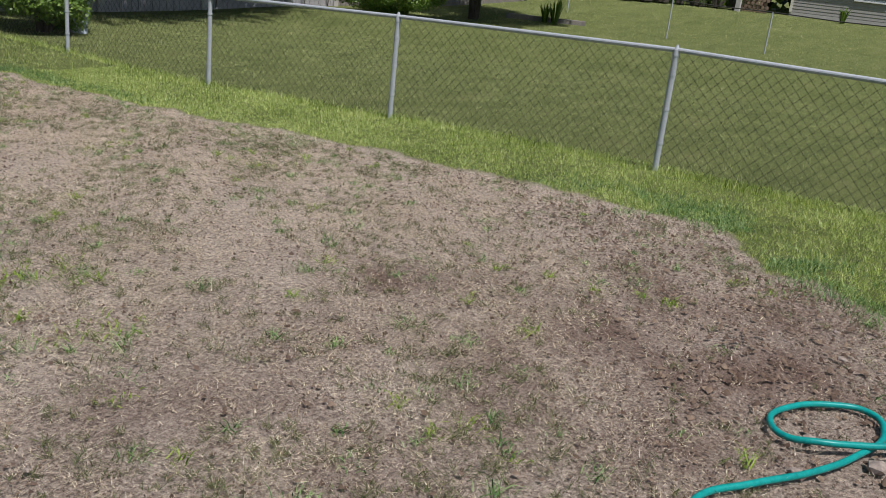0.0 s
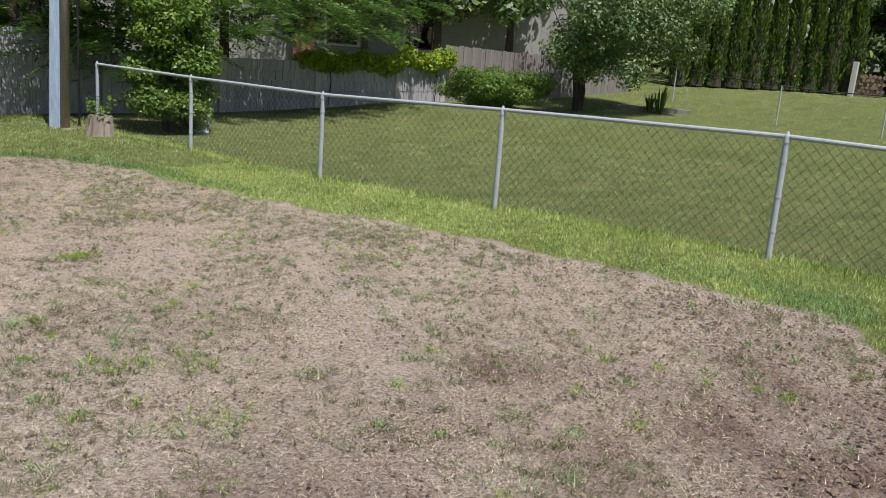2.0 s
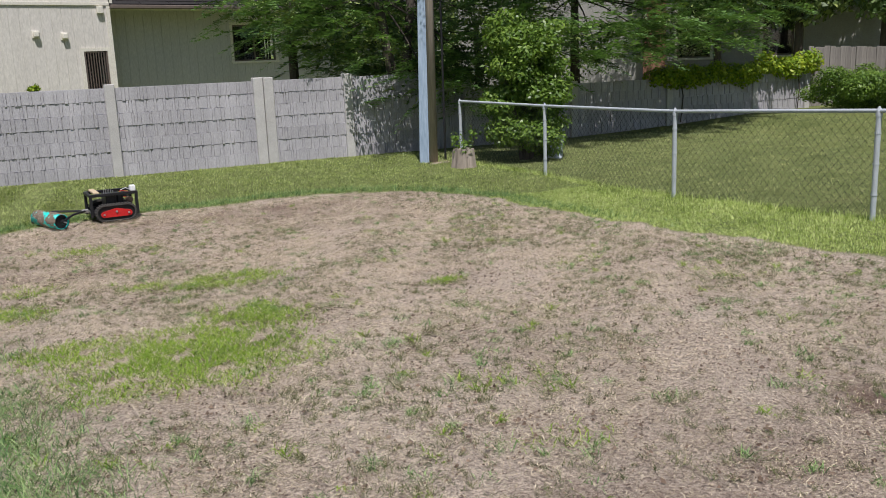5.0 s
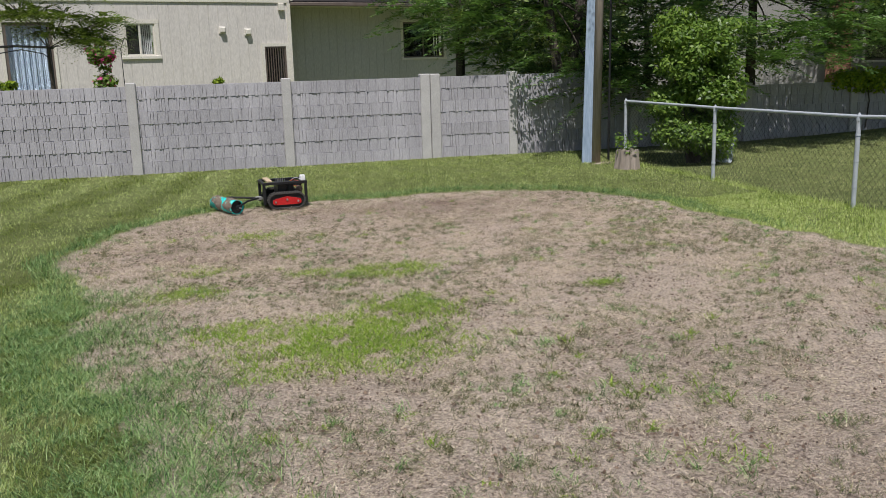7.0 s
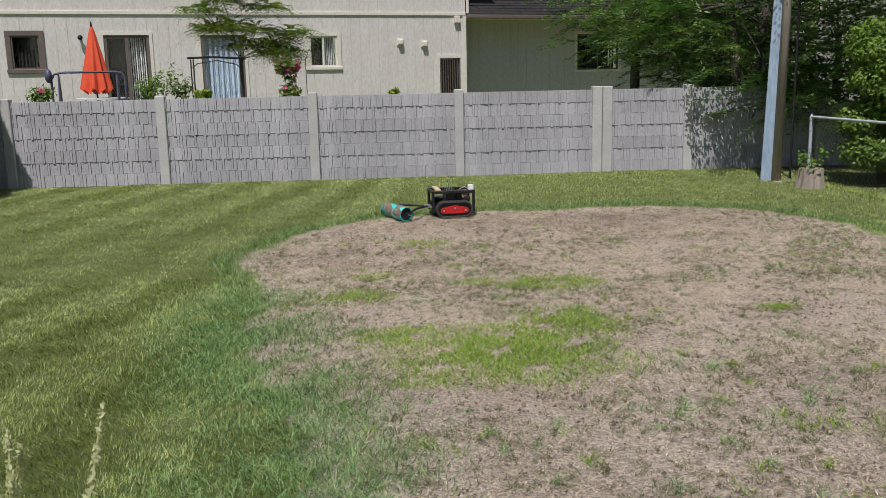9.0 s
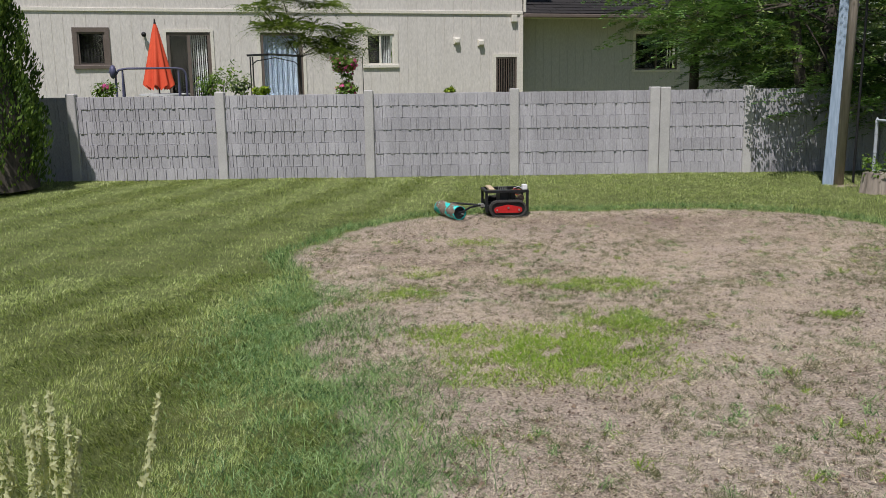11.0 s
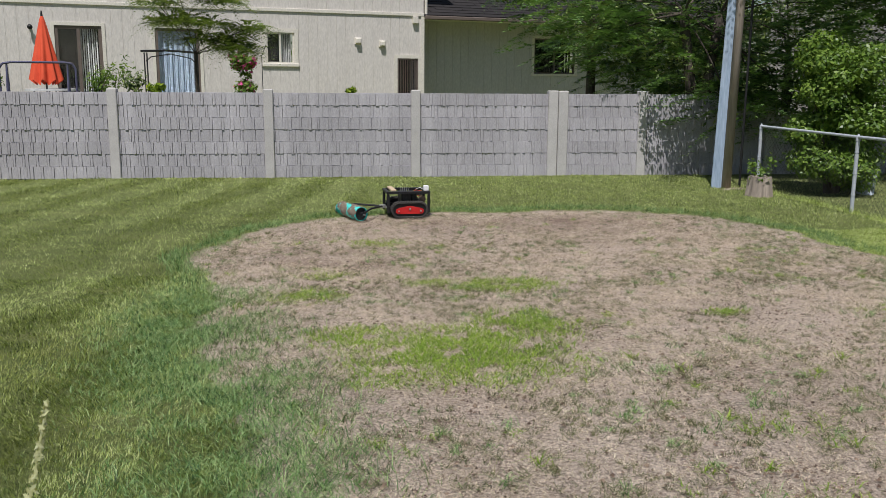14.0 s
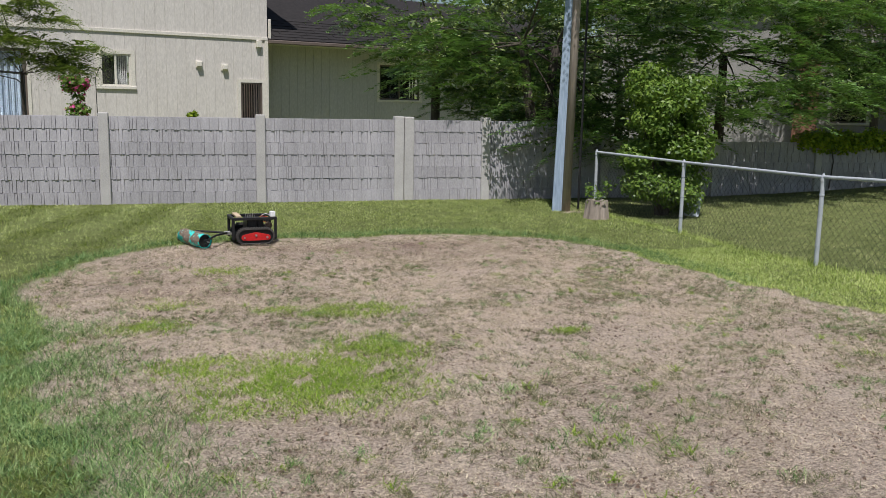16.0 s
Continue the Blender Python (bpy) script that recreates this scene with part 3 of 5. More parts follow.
def window_unit(house, name, x0, x1, z0, z1, y, trim, trim_w, frame_mat, panes=2, behind=None, left_dark=False, bars=0):
    w = part(name, boxed(x0 - trim_w, x1 + trim_w, y - 0.045, y - 0.016, z1, z1 + trim_w), trim, house)
    part("side_trim", boxed(x0 - trim_w, x0, y - 0.044, y - 0.016, z0, z1 - 0.001), trim, w)
    part("side_trim", boxed(x1, x1 + trim_w, y - 0.044, y - 0.016, z0, z1 - 0.001), trim, w)
    part("sill", boxed(x0 - trim_w - 0.02, x1 + trim_w + 0.02, y - 0.07, y - 0.016, z0 - trim_w * 0.8, z0 - 0.001, bevel=0.008), trim, w)
    f = 0.09 if name == "patio_door" else 0.05
    bm = bmesh.new()
    box(bm, x0, x0 + f, y - 0.01, y + 0.05, z0, z1)
    box(bm, x1 - f, x1, y - 0.01, y + 0.05, z0, z1)
    box(bm, x0 + f, x1 - f, y - 0.01, y + 0.05, z0, z0 + f)
    box(bm, x0 + f, x1 - f, y - 0.01, y + 0.05, z1 - f, z1)
    step = (x1 - x0 - 2 * f) / panes
    for k in range(1, panes):
        xm = x0 + f + step * k
        box(bm, xm - f / 2, xm + f / 2, y - 0.012, y + 0.052, z0 + f, z1 - f)
    part("frame", bm, frame_mat, w)
    for k in range(panes):
        g = part("pane", boxed(x0 + f + step * k + 0.01, x0 + f + step * (k + 1) - 0.01, y + 0.02, y + 0.026, z0 + f, z1 - f), GLASS, w)
        g.visible_shadow = False
        # panes without cloth or blind get slats painted near-black as unlit room
        m = behind[k] if behind else UNLITROOM
        bm = bmesh.new()
        slats = m is PALEBLIND and name == "patio_door"
        n = 9 if slats else 14
        xa, xb = x0 + f + step * k, x0 + f + step * (k + 1)
        for j in range(n):
            a, b = xa + (xb - xa) * j / n, xa + (xb - xa) * (j + 1) / n
            dy = 0.07 if j % 2 else 0.0
            box(bm, a, (a * 0.45 + b * 0.55) if slats else b - 0.002, y + 0.16 + dy, y + 0.18 + dy, z0 + 0.02, z1 - 0.02)
        part("curtain_or_dark", bm, m, w)
    # near-black sheet painted as the room's unlit depth
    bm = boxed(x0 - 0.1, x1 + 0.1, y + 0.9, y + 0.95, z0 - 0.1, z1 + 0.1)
    part("unlit_room_back", bm, UNLITROOM, w)
    for k in range(bars):
        xm = x0 + (k + 0.5) * (x1 - x0) / bars
        part("slat", boxed(xm - 0.012, xm + 0.012, y - 0.035, y - 0.02, z0 + 0.45 * (z1 - z0), z1 - 0.02), BROWNTRIM, w)
    return w


def house():
    th = empty("house", label="two-storey beige house with grooved board siding", category="house")
    th.matrix_basis = HB
    xl, xr = hu(-24.5), hu(9.55)
    trim_z = hz(0, 0.0645)
    door_t = hz(-11, 0.0455)
    opens = [
        ("window", hu(-17.1), hu(-15.6), hz(-16, 0.0125), hz(-16, 0.0455), BROWNTRIM, 0.13, BROWNTRIM, 1, [UNLITROOM], 0),
        ("patio_door", hu(-12.15), hu(-9.6), 0.75, door_t, TRIM, 0.09, BROWNTRIM, 2, [UNLITROOM, PALEBLIND], 0),
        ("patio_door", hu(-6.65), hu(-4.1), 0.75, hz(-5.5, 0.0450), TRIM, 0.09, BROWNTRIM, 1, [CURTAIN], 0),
        ("window", hu(-0.15), hu(1.55), hz(1, 0.0100), hz(1, 0.0425), TRIM, 0.12, TRIM, 2, [UNLITROOM, PALEBLIND], 0),
        ("window", hu(7.9), hu(9.2), -0.1, hz(8.5, 0.0165), TRIM, 0.11, BROWNTRIM, 1, [UNLITROOM], 9)]
    holes = [o[1:5] for o in opens]
    siding(th, "wall", xl, xr, -0.6, 7.2, holes, SIDING)
    for nm, a, b, z0, z1, trim, tw, fm, panes, behind, bars in opens:
        window_unit(th, nm, a, b, z0, z1, 0.0, trim, tw, fm, panes, behind, bars=bars)
    part("band", boxed(xl, xr, -0.055, -0.0145, trim_z, trim_z + 0.10, bevel=0.006), TRIM, th)
    part("corner_board", boxed(xr - 0.1, xr + 0.012, -0.05, -0.0145, -0.6, trim_z - 0.002), TRIM, th)
    part("side_wall", boxed(xr - 0.12, xr, 0.121, 9, -0.6, 7.2), SIDING, th)
    part("side_wall", boxed(xl, xl + 0.12, 0.121, 9, -0.6, 7.2), SIDING, th)
    part("roof", boxed(xl - 0.5, xr + 0.5, -0.6, 9.6, 7.2, 7.45), DARKROOF, th)
    # vents and lamp
    for az, tan in ((5.45, 0.0345), (6.95, 0.0320)):
        x, z = hu(az), hz(az, tan)
        v = part("vent", boxed(x - 0.11, x + 0.11, -0.05, -0.0145, z - 0.11, z + 0.11, bevel=0.01), TRIM, th, "beige wall vent hood")
        bm = boxed(x - 0.08, x + 0.08, -0.15, -0.051, z - 0.075, z + 0.08, bevel=0.02)
        part("hood", bm, TRIM, v)
    x, z = hu(9.0), hz(9, 0.0575)
    part("junction_box", boxed(x - 0.09, x + 0.09, -0.13, -0.0145, z - 0.12, z + 0.1, bevel=0.012), TRIM, th)
    x, z = hu(-13.4), hz(-13.4, 0.043)
    bm = bmesh.new()
    rod(bm, (x, -0.014, z), (x, -0.12, z), 0.04, 0.03, 10)
    bmesh.ops.create_uvsphere(bm, u_segments=10, v_segments=7, radius=0.075, matrix=Matrix.Translation((x, -0.16, z)))
    part("wall_lamp", bm, BLACKMETAL, th, smooth=True)
    # lower wing, set back under a shallow dark roof
    wx0, wx1, wy = xr + 0.002, hu(30), 1.05
    ez = hz(11, 0.0580)
    w4 = (hu(17.35), hu(19.9), hz(18, 0.001), hz(18, 0.0395))
    siding(th, "wing_wall", wx0, wx1, -0.6, ez, [w4], SHADEDSIDING, wy)
    window_unit(th, "window", *w4, wy, TRIM, 0.1, BROWNTRIM, 2, [UNLITROOM, UNLITROOM])
    part("gutter", boxed(wx0, wx1 + 0.3, -0.20, -0.06, ez - 0.02, ez + 0.10, bevel=0.02), BROWNTRIM, th)
    part("downpipe", boxed(wx0 + 0.02, wx0 + 0.1, -0.10, -0.02, ez + 0.1, ez + 0.75, bevel=0.012), TRIM, th)
    part("soffit", boxed(wx0, wx1 + 0.3, -0.08, wy + 0.12, ez + 0.002, ez + 0.03), TRIM, th)
    slope = Matrix.Translation((0, -0.12, ez + 0.11)) @ Matrix.Rotation(radians(24), 4, "X")
    roof = part("roof", boxed(wx0, wx1 + 0.3, 0, 5.5, -0.06, 0.0, m=slope), DARKROOF, th)
    course = [mesh_of(boxed(-0.5, 0.5, 0, 0.30, 0.0, 0.022), "shingle", DARKROOF)]
    g = random.Random(3)
    for r in range(8):
        x = wx0 + 0.5 + (r % 3) * 0.3
        while x < wx0 + 9.5:
            part("shingle", course[0], None, roof, m=slope @ pose(x, r * 0.26, 0.004 + 0.003 * (r % 2), -2.5 - g.random()) @ Matrix.Diagonal((0.98, 1, 1, 1)))
            x += 1.0


house()


def far_house():
    """Pale neighbouring house with a brick chimney, half hidden by the trees."""
    x, y = polar(44, 33)
    th = empty("house", x, y, 0, -44, "pale rendered house with brick chimney behind trees", "house")
    siding(th, "wall", -8, 8.5, -0.5, 5.5, [(-0.2, 0.9, 1.2, 3.0), (2.6, 3.6, 1.2, 3.0)], VINYL)
    for a, b in ((-0.2, 0.9), (2.6, 3.6)):
        window_unit(th, "window", a, b, 1.2, 3.0, 0.0, TRIM, 0.09, BROWNTRIM, 1, [UNLITROOM])
    part("side_wall", boxed(-8, -7.8, 0.13, 7, -0.5, 5.5), VINYL, th)
    part("side_wall", boxed(8.3, 8.5, 0.13, 7, -0.5, 5.5), VINYL, th)
    part("roof", boxed(-8.5, 9, -0.6, 7.5, 5.5, 5.8), DARKROOF, th)
    part("chimney", boxed(-1.35, -0.6, -0.55, -0.02, -0.4, 7.5, bevel=0.01), BRICK, th, "red brick chimney")


far_house()


# ================= neighbour's garage =================
def garage():
    x, y = polar(78.1, 38.0)
    z = float(ground_z(x, y))
    th = empty("garage", x, y, z - 0.1, -80, "grey vinyl-sided garage with brown shingle roof", "garage")
    eave = 2.55
    wall = part("wall", boxed(0.02, 9, 0.02, 6, 0.25, eave), VINYL, th)
    lap = mesh_of(boxed(0, 9, -0.02, 0.019, 0, 0.118), "siding_board", VINYL)
    for k in range(19):
        part("siding_board", lap, None, wall, m=pose(0, 0, 0.26 + k * 0.12, -7))
    part("base", boxed(-0.01, 9, -0.015, 6, -0.3, 0.25), POSTMAT, th)
    part("corner_board", boxed(-0.03, 0.07, -0.045, 0.018, 0.25, eave), TRIM, th)
    part("gutter", boxed(-0.5, 9.3, -0.5, -0.36, eave - 0.02, eave + 0.1, bevel=0.02), TRIM, th)
    part("soffit", boxed(-0.45, 9.2, -0.37, 0.02, eave + 0.02, eave + 0.05), TRIM, th)
    slope = Matrix.Translation((0, -0.42, eave + 0.10)) @ Matrix.Rotation(radians(26), 4, "X")
    roof = part("roof", boxed(-0.45, 9.2, 0, 4.2, -0.08, 0.0, m=slope), BROWNROOF, th)
    one = mesh_of(boxed(-0.148, 0.148, 0, 0.2, 0, 0.016), "shingle", BROWNROOF)
    for r in range(12):
        for c in range(22):
            part("shingle", one, None, roof, m=slope @ pose(-0.3 + 0.3 * c + 0.15 * (r % 2), r * 0.18, 0.003, -2.5))
    w = window_unit(th, "window", 2.25, 3.3, 0.95, 2.0, -0.02, WHITEPLASTIC, 0.08, WHITEPLASTIC, 2, [PALEBLIND, PALEBLIND])


garage()


# ================= trees and shrubs =================
def place(az, d):
    return polar(az, d)


def grow():
    # locusts behind the wall: high crowns, boughs hanging low
    for i, (az, d, low, r, h, k, n) in enumerate((
            (26.5, 18.6, [(0.4, 0.0, 1.3), (0.7, 0.2, 1.5), (-0.4, 0.5, 2.1), (0.4, 0.4, 2.2), (1.6, 0.6, 2.0), (-0.3, 0.8, 2.9), (-1.2, 0.6, 3.0), (-1.0, 0.4, 2.4), (-1.7, 0.7, 2.7), (-1.9, 0.8, 3.4), (1.0, 0.9, 3.1), (2.6, 0.8, 2.6), (0.6, 0.2, 3.9), (1.8, 0.3, 3.9), (-0.6, 0.4, 3.8), (2.8, 0.2, 3.4), (1.9, 0.1, 1.4), (1.1, 0.2, 1.5)], (2.8, 2.0, 1.5), 5.6, 18, 6000),
            (20.0, 22.0, [(-0.9, 0, 3.0), (0.0, 0, 2.5), (0.9, 0, 2.0), (1.6, 0, 1.6), (2.4, 0, 1.5), (1.6, 0.4, 3.0), (0.8, 0.4, 3.6), (-1.7, 0.2, 3.9), (2.6, 0, 2.6)], (2.6, 2.2, 1.3), 6.0, 18, 4200),
            (37.5, 20.6, [(-2.0, 0, 2.2), (-0.8, -0.2, 2.0), (0.4, -0.4, 2.2), (1.5, -0.5, 2.3), (2.7, -0.5, 2.2), (0.8, 0, 3.1), (-1.2, 0.2, 3.1), (2.3, 0, 3.2), (3.6, -0.5, 2.9), (-2.2, -0.3, 3.6), (-0.8, -0.5, 4.0), (0.6, -0.5, 4.1), (2.0, -0.5, 4.0), (3.4, -0.6, 3.9), (-2.8, 0, 2.6)], (3.8, 2.0, 1.5), 5.5, 18, 6200),
            (46, 29, [(-1.5, 0, 3.2), (0, 0, 2.8), (1.5, 0, 3.3)], (3.2, 2.2, 2.4), 5.4, 22, 2200),
            (31.5, 23.5, [(-2, 0, 2.4), (0, 0, 1.8), (2, 0, 2.3), (-1, 0, 1.2), (1, 0, 1.0), (3, 0, 1.6), (-3, 0, 1.6)], (3.4, 1.6, 1.8), 4.2, 18, 900))):
        x, y = place(az, d)
        C, R = blob_cloud(30 + i, (1.2 if i == 0 else 0.4, 1.7, h), r, k, 1.1)
        low = np.array(low) + ([0.15, 0, 0] if i == 1 else [0, 0, 0])
        low[:, 1] += 0.48 * (low[:, 2] - 2.0) - (1.5 if i == 2 else 0.35)      # skirts spread outward lower down
        C = np.vstack([low, C + [0, 0.8 if i == 2 else 0.0, 0]])
        R = np.vstack([np.tile((0.85, 0.75, 0.5), (len(low), 1)), R])
        if i == 0:                       # crown leaning out over the lawn, added above view to shade the wall
            low = np.vstack([low, [(-0.7, -3.0, 5.5), (0.4, -3.1, 5.7), (1.4, -2.9, 5.5), (0.0, -2.4, 5.9), (1.0, -2.2, 6.0)]])
            C, R = np.vstack([low, C[len(low) - 5:]]), np.vstack([np.tile((0.95, 0.9, 0.5), (5, 1)), R])
        th = tree("locust_tree", x, y, "honey locust tree with feathery drooping foliage", h * 0.55, 0.12, C, R, 9000, LOCUST, 0.07, 0.35, 0.0, 1 + (i == 0))
        sprays(50 + i, "leaf_spray", th, C, R, n // 6, 18, 0.085, LOCUST, 0.45)
        boughs(80 + i, "bough", th, low, R[:len(low)], n // 12, 13, 9, 0.09, FROND, 0.27, 1.0)
    # broad-leaved shrub at the fence
    x, y = place(34.4, 16.0)
    C, R = blob_cloud(61, (0, 0, 1.55), (0.68, 0.5, 1.2), 36, 0.34)
    C2, R2 = blob_cloud(62, (0.0, 0, 0.65), (0.85, 0.5, 0.6), 24, 0.32)
    tree("shrub", x, y, "leafy green shrub growing against the fence", 1.0, 0.05, np.vstack([C, C2]), np.vstack([R, R2]), 27000, SHRUB, 0.042, 0.5, 0.3, 3, "shrub")
    # vine on the wall
    th = empty("wall_vine", label="bright yellow-green vine trailing over the wall", category="vine")
    C, R = [], []
    for k in range(26):
        p = wall_mid + wall_dir * (13.2 + 4.9 * k / 25 + 0.1 * math.sin(k * 7))
        C.append((p.x, p.y - 0.05, 0.95 + 0.10 * math.sin(k * 2.3) + 0.12 * (k > 15)))
        R.append((0.34, 0.25, 0.20 + 0.1 * math.sin(k * 3.1)))
    P, N = clump_points(C, R, 11000, 0.3)
    V, F = leaf_arrays(P, N, 0.045, 0.6)
    raw("foliage", V, F, VINE, th)
    for k in (3, 22):
        x, y, z = C[k]
        part("stem", tube(bmesh.new(), [(x, y - 0.06, -0.1), (x + 0.05, y - 0.08, 0.5), (x, y, z)], 0.014, 6), BARK, th)
    # low hedge
    x, y = place(54.9, 23.6)
    C, R = blob_cloud(71, (0, 0, 0.55), (1.6, 0.8, 0.5), 26, 0.42)
    c, s = math.cos(radians(-40)), math.sin(radians(-40))
    tree("hedge", x, y, "dense rounded green garden hedge", 0.3, 0.05, C @ np.array([[c, s, 0], [-s, c, 0], [0, 0, 1]]), R, 24000, SHRUB, 0.036, 0.5, 0.4, 1, "hedge")
    # fruit tree
    x, y = place(59.6, 25.0)
    C, R = blob_cloud(81, (0.55, -0.9, 2.75), (2.9, 2.3, 2.1), 52, 0.72)
    tree("apple_tree", x, y, "low spreading apple tree with dark trunk", 1.1, 0.075, C, R, 47000, APPLE, 0.054, 0.5, 0.2, 3)
    # row of columnar arborvitae
    for i in range(10):
        az = 65.4 + i * 1.07
        d = 34.5 + 0.3 * i
        x, y = place(az, d)
        arborvitae(x, y, 0.41 + 0.06 * math.sin(i * 5), 5.4 + 0.9 * math.sin(i * 3.3), 4500, 90 + i, "columnar arborvitae in a clipped row", "arborvitae row", 0.062)
    # tall dark conifers and woodland further off
    for i, (az, d, r, h) in enumerate(((73.5, 39, 2.0, 6.5), (79.5, 47, 2.6, 4.5), (67, 40, 2.6, 6.0), (76.8, 44, 1.8, 3.4), (63, 37, 2.4, 5.0), (55, 33, 2.2, 5.5), (50.5, 31, 2.2, 5.6))):
        x, y = place(az, d)
        C, R = blob_cloud(110 + i, (0, 0, h), (r, r, h * 0.62), 30, 0.9)
        tree("tree", x, y, "full green broadleaf tree in a neighbouring garden", h * 0.5, 0.15, C, R, 8500, APPLE if i % 2 else LOCUST, 0.13, 0.5, 0.3)
    # woodland closing the view
    th = tagged(empty("far_trees"), "belt of dense green trees beyond the gardens", "trees", kind="stuff")
    C, R = [], []
    g = random.Random(33)
    for az in range(-40, 112, 3):
        for k in range(3):
            x, y = place(az + g.uniform(-1.5, 1.5), (56 if az < 30 else 46) + g.uniform(-3, 5))
            C.append((x, y, 1.2 + 3.0 * k + g.uniform(-0.6, 0.6)))
            R.append((2.6, 2.6, 1.9))
    P, N = clump_points(C, R, 30000, 0.4)
    V, F = leaf_arrays(P, N, 0.31, 0.55)
    raw("far_foliage", V, F, LOCUST, th)
    # big clipped cone beside the wall
    x, y = place(-22.8, 16.9)
    arborvitae(x, y, 1.22, 6.6, 46000, 140, "large conical arborvitae beside the concrete wall", "", 0.034, 0.95)


def arborvitae(x, y, r, h, n, seed, label, group, leaf=0.07, taper=0.62):
    g = np.random.default_rng(seed)
    z0 = float(ground_z(x, y))
    th = empty("arborvitae", x, y, z0, 0, label, "tree", group)
    part("trunk", rod(bmesh.new(), (0, 0, -0.1), (0, 0, h * 0.6), 0.08, 0.03, 8), BARK, th)
    t = g.uniform(0, 1, n) ** 0.8
    a = g.uniform(0, 2 * np.pi, n)
    prof = np.minimum(1, 0.72 + 1.6 * t) * np.clip((1.02 - t), 0, 1) ** taper
    lump = 1 + 0.13 * np.sin(a * 5 + t * 17) + 0.1 * np.sin(a * 9 - t * 31)
    rr = r * prof * lump * g.uniform(0.84, 1.03, n)
    P = np.stack([rr * np.cos(a), rr * np.sin(a), 0.08 + t * h], 1)
    up = np.stack([0.35 * np.cos(a), 0.35 * np.sin(a), np.ones(n)], 1) + g.normal(0, 0.3, (n, 3))
    side = np.cross(up, g.normal(0, 1, (n, 3)))
    side /= np.linalg.norm(side, axis=1)[:, None] + 1e-9
    s = (leaf * g.uniform(0.6, 1.4, n))[:, None]
    V = np.stack([P - up * s, P - side * s * 0.5, P + up * s * 1.2, P + side * s * 0.5], 1).reshape(-1, 3)
    raw("crown", V, np.arange(4 * n).reshape(n, 4), CONIFER, th)
    # bark-dark filler cone standing in for the shade deep between the sprays
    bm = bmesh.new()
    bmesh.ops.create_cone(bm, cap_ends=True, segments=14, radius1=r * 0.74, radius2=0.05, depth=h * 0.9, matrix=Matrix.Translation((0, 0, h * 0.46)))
    part("shade_core", bm, BARK, th)
    return th


grow()

# ================= things on the neighbour's patio =================
def patio_things():
    pz = 0.55
    # folded umbrella
    x, y = polar(-12.75, 23.0)
    th = empty("patio_umbrella", x, y, pz, 0, "closed red cloth patio umbrella on a pole", "umbrella")
    part("pole", rod(bmesh.new(), (0, 0, -0.8), (0, 0, 2.35), 0.02, seg=8), BLACKMETAL, th)
    part("finial", rod(bmesh.new(), (0, 0, 2.34), (0, 0, 2.46), 0.03, 0.012, 8), BLACKMETAL, th)
    n, rings = 48, 14
    V, F = [], []
    for j in range(rings + 1):
        t = j / rings
        z = 2.34 - 1.42 * t
        for i in range(n):
            a = 2 * math.pi * i / n
            r = (0.03 + 0.27 * t ** 0.8) * (1 + 0.28 * t * math.cos(8 * a) + 0.05 * math.sin(3 * a))
            V.append((r * math.cos(a), r * math.sin(a) * 0.9, z - (0.07 * t * (1 - math.cos(8 * a)) if j == rings else 0)))
    for j in range(rings):
        for i in range(n):
            F.append((j * n + i, (j + 1) * n + i, (j + 1) * n + (i + 1) % n, j * n + (i + 1) % n))
    raw("canopy", V, F, RED, th, True)
    # low table under the umbrella
    tb = empty("patio_table", x + 0.1, y + 0.1, pz, 0, "pale round patio table beneath the umbrella", "table")
    part("tabletop", rod(bmesh.new(), (0, 0, 0.66), (0, 0, 0.70), 0.6, seg=24), PALEBLIND, tb)
    for k in range(4):
        a = k * math.pi / 2 + 0.4
        part("leg", rod(bmesh.new(), (0.4 * math.cos(a), 0.4 * math.sin(a), -0.8), (0.4 * math.cos(a), 0.4 * math.sin(a), 0.66), 0.02), BLACKMETAL, tb)
    # swing frame
    x0, y0 = polar(-15.3, 21.5)
    th = empty("swing_frame", x0, y0, pz + 0.2, 14, "violet metal tube swing frame with cushion", "swing")
    bm = bmesh.new()
    tube(bm, [(0.05, 0, -0.8), (0.05, 0, 0.95), (0.12, 0, 1.06), (0.3, 0, 1.09), (1.35, 0, 1.09), (1.5, 0, 1.06), (1.56, 0, 0.95), (1.56, 0, -0.8)], 0.024, 8)
    part("top_bar", bm, PURPLE, th)
    for x in (0.2, 1.4):
        part("leg", tube(bmesh.new(), [(x, 0.02, 1.05), (x - 0.06, -0.3, -0.8)], 0.02, 8), PURPLE, th)
        part("leg", tube(bmesh.new(), [(x, 0.02, 1.05), (x + 0.06, 0.3, -0.8)], 0.02, 8), PURPLE, th)
    bm = bmesh.new()
    bmesh.ops.create_icosphere(bm, subdivisions=2, radius=0.13, matrix=Matrix.Translation((0, -0.02, 1.02)) @ Matrix.Diagonal((0.6, 0.8, 1.2, 1)))
    part("cushion", bm, PURPLE, th, smooth=True)
    # arbour frame
    x0, y0 = polar(-7.3, 22.5)
    th = empty("garden_arbour", x0, y0, pz, 5, "black metal arbour frame beside the curtained door", "arbour")
    for x in (0, 0.06, 1.14, 1.2):
        part("upright", rod(bmesh.new(), (x, 0, -0.8), (x, 0, 1.55), 0.016), BLACKMETAL, th)
    bm = tube(bmesh.new(), [(-0.08, 0, 1.58), (0.5, 0, 1.6), (1.28, 0, 1.55)], 0.026)
    part("lintel", bm, BLACKMETAL, th)
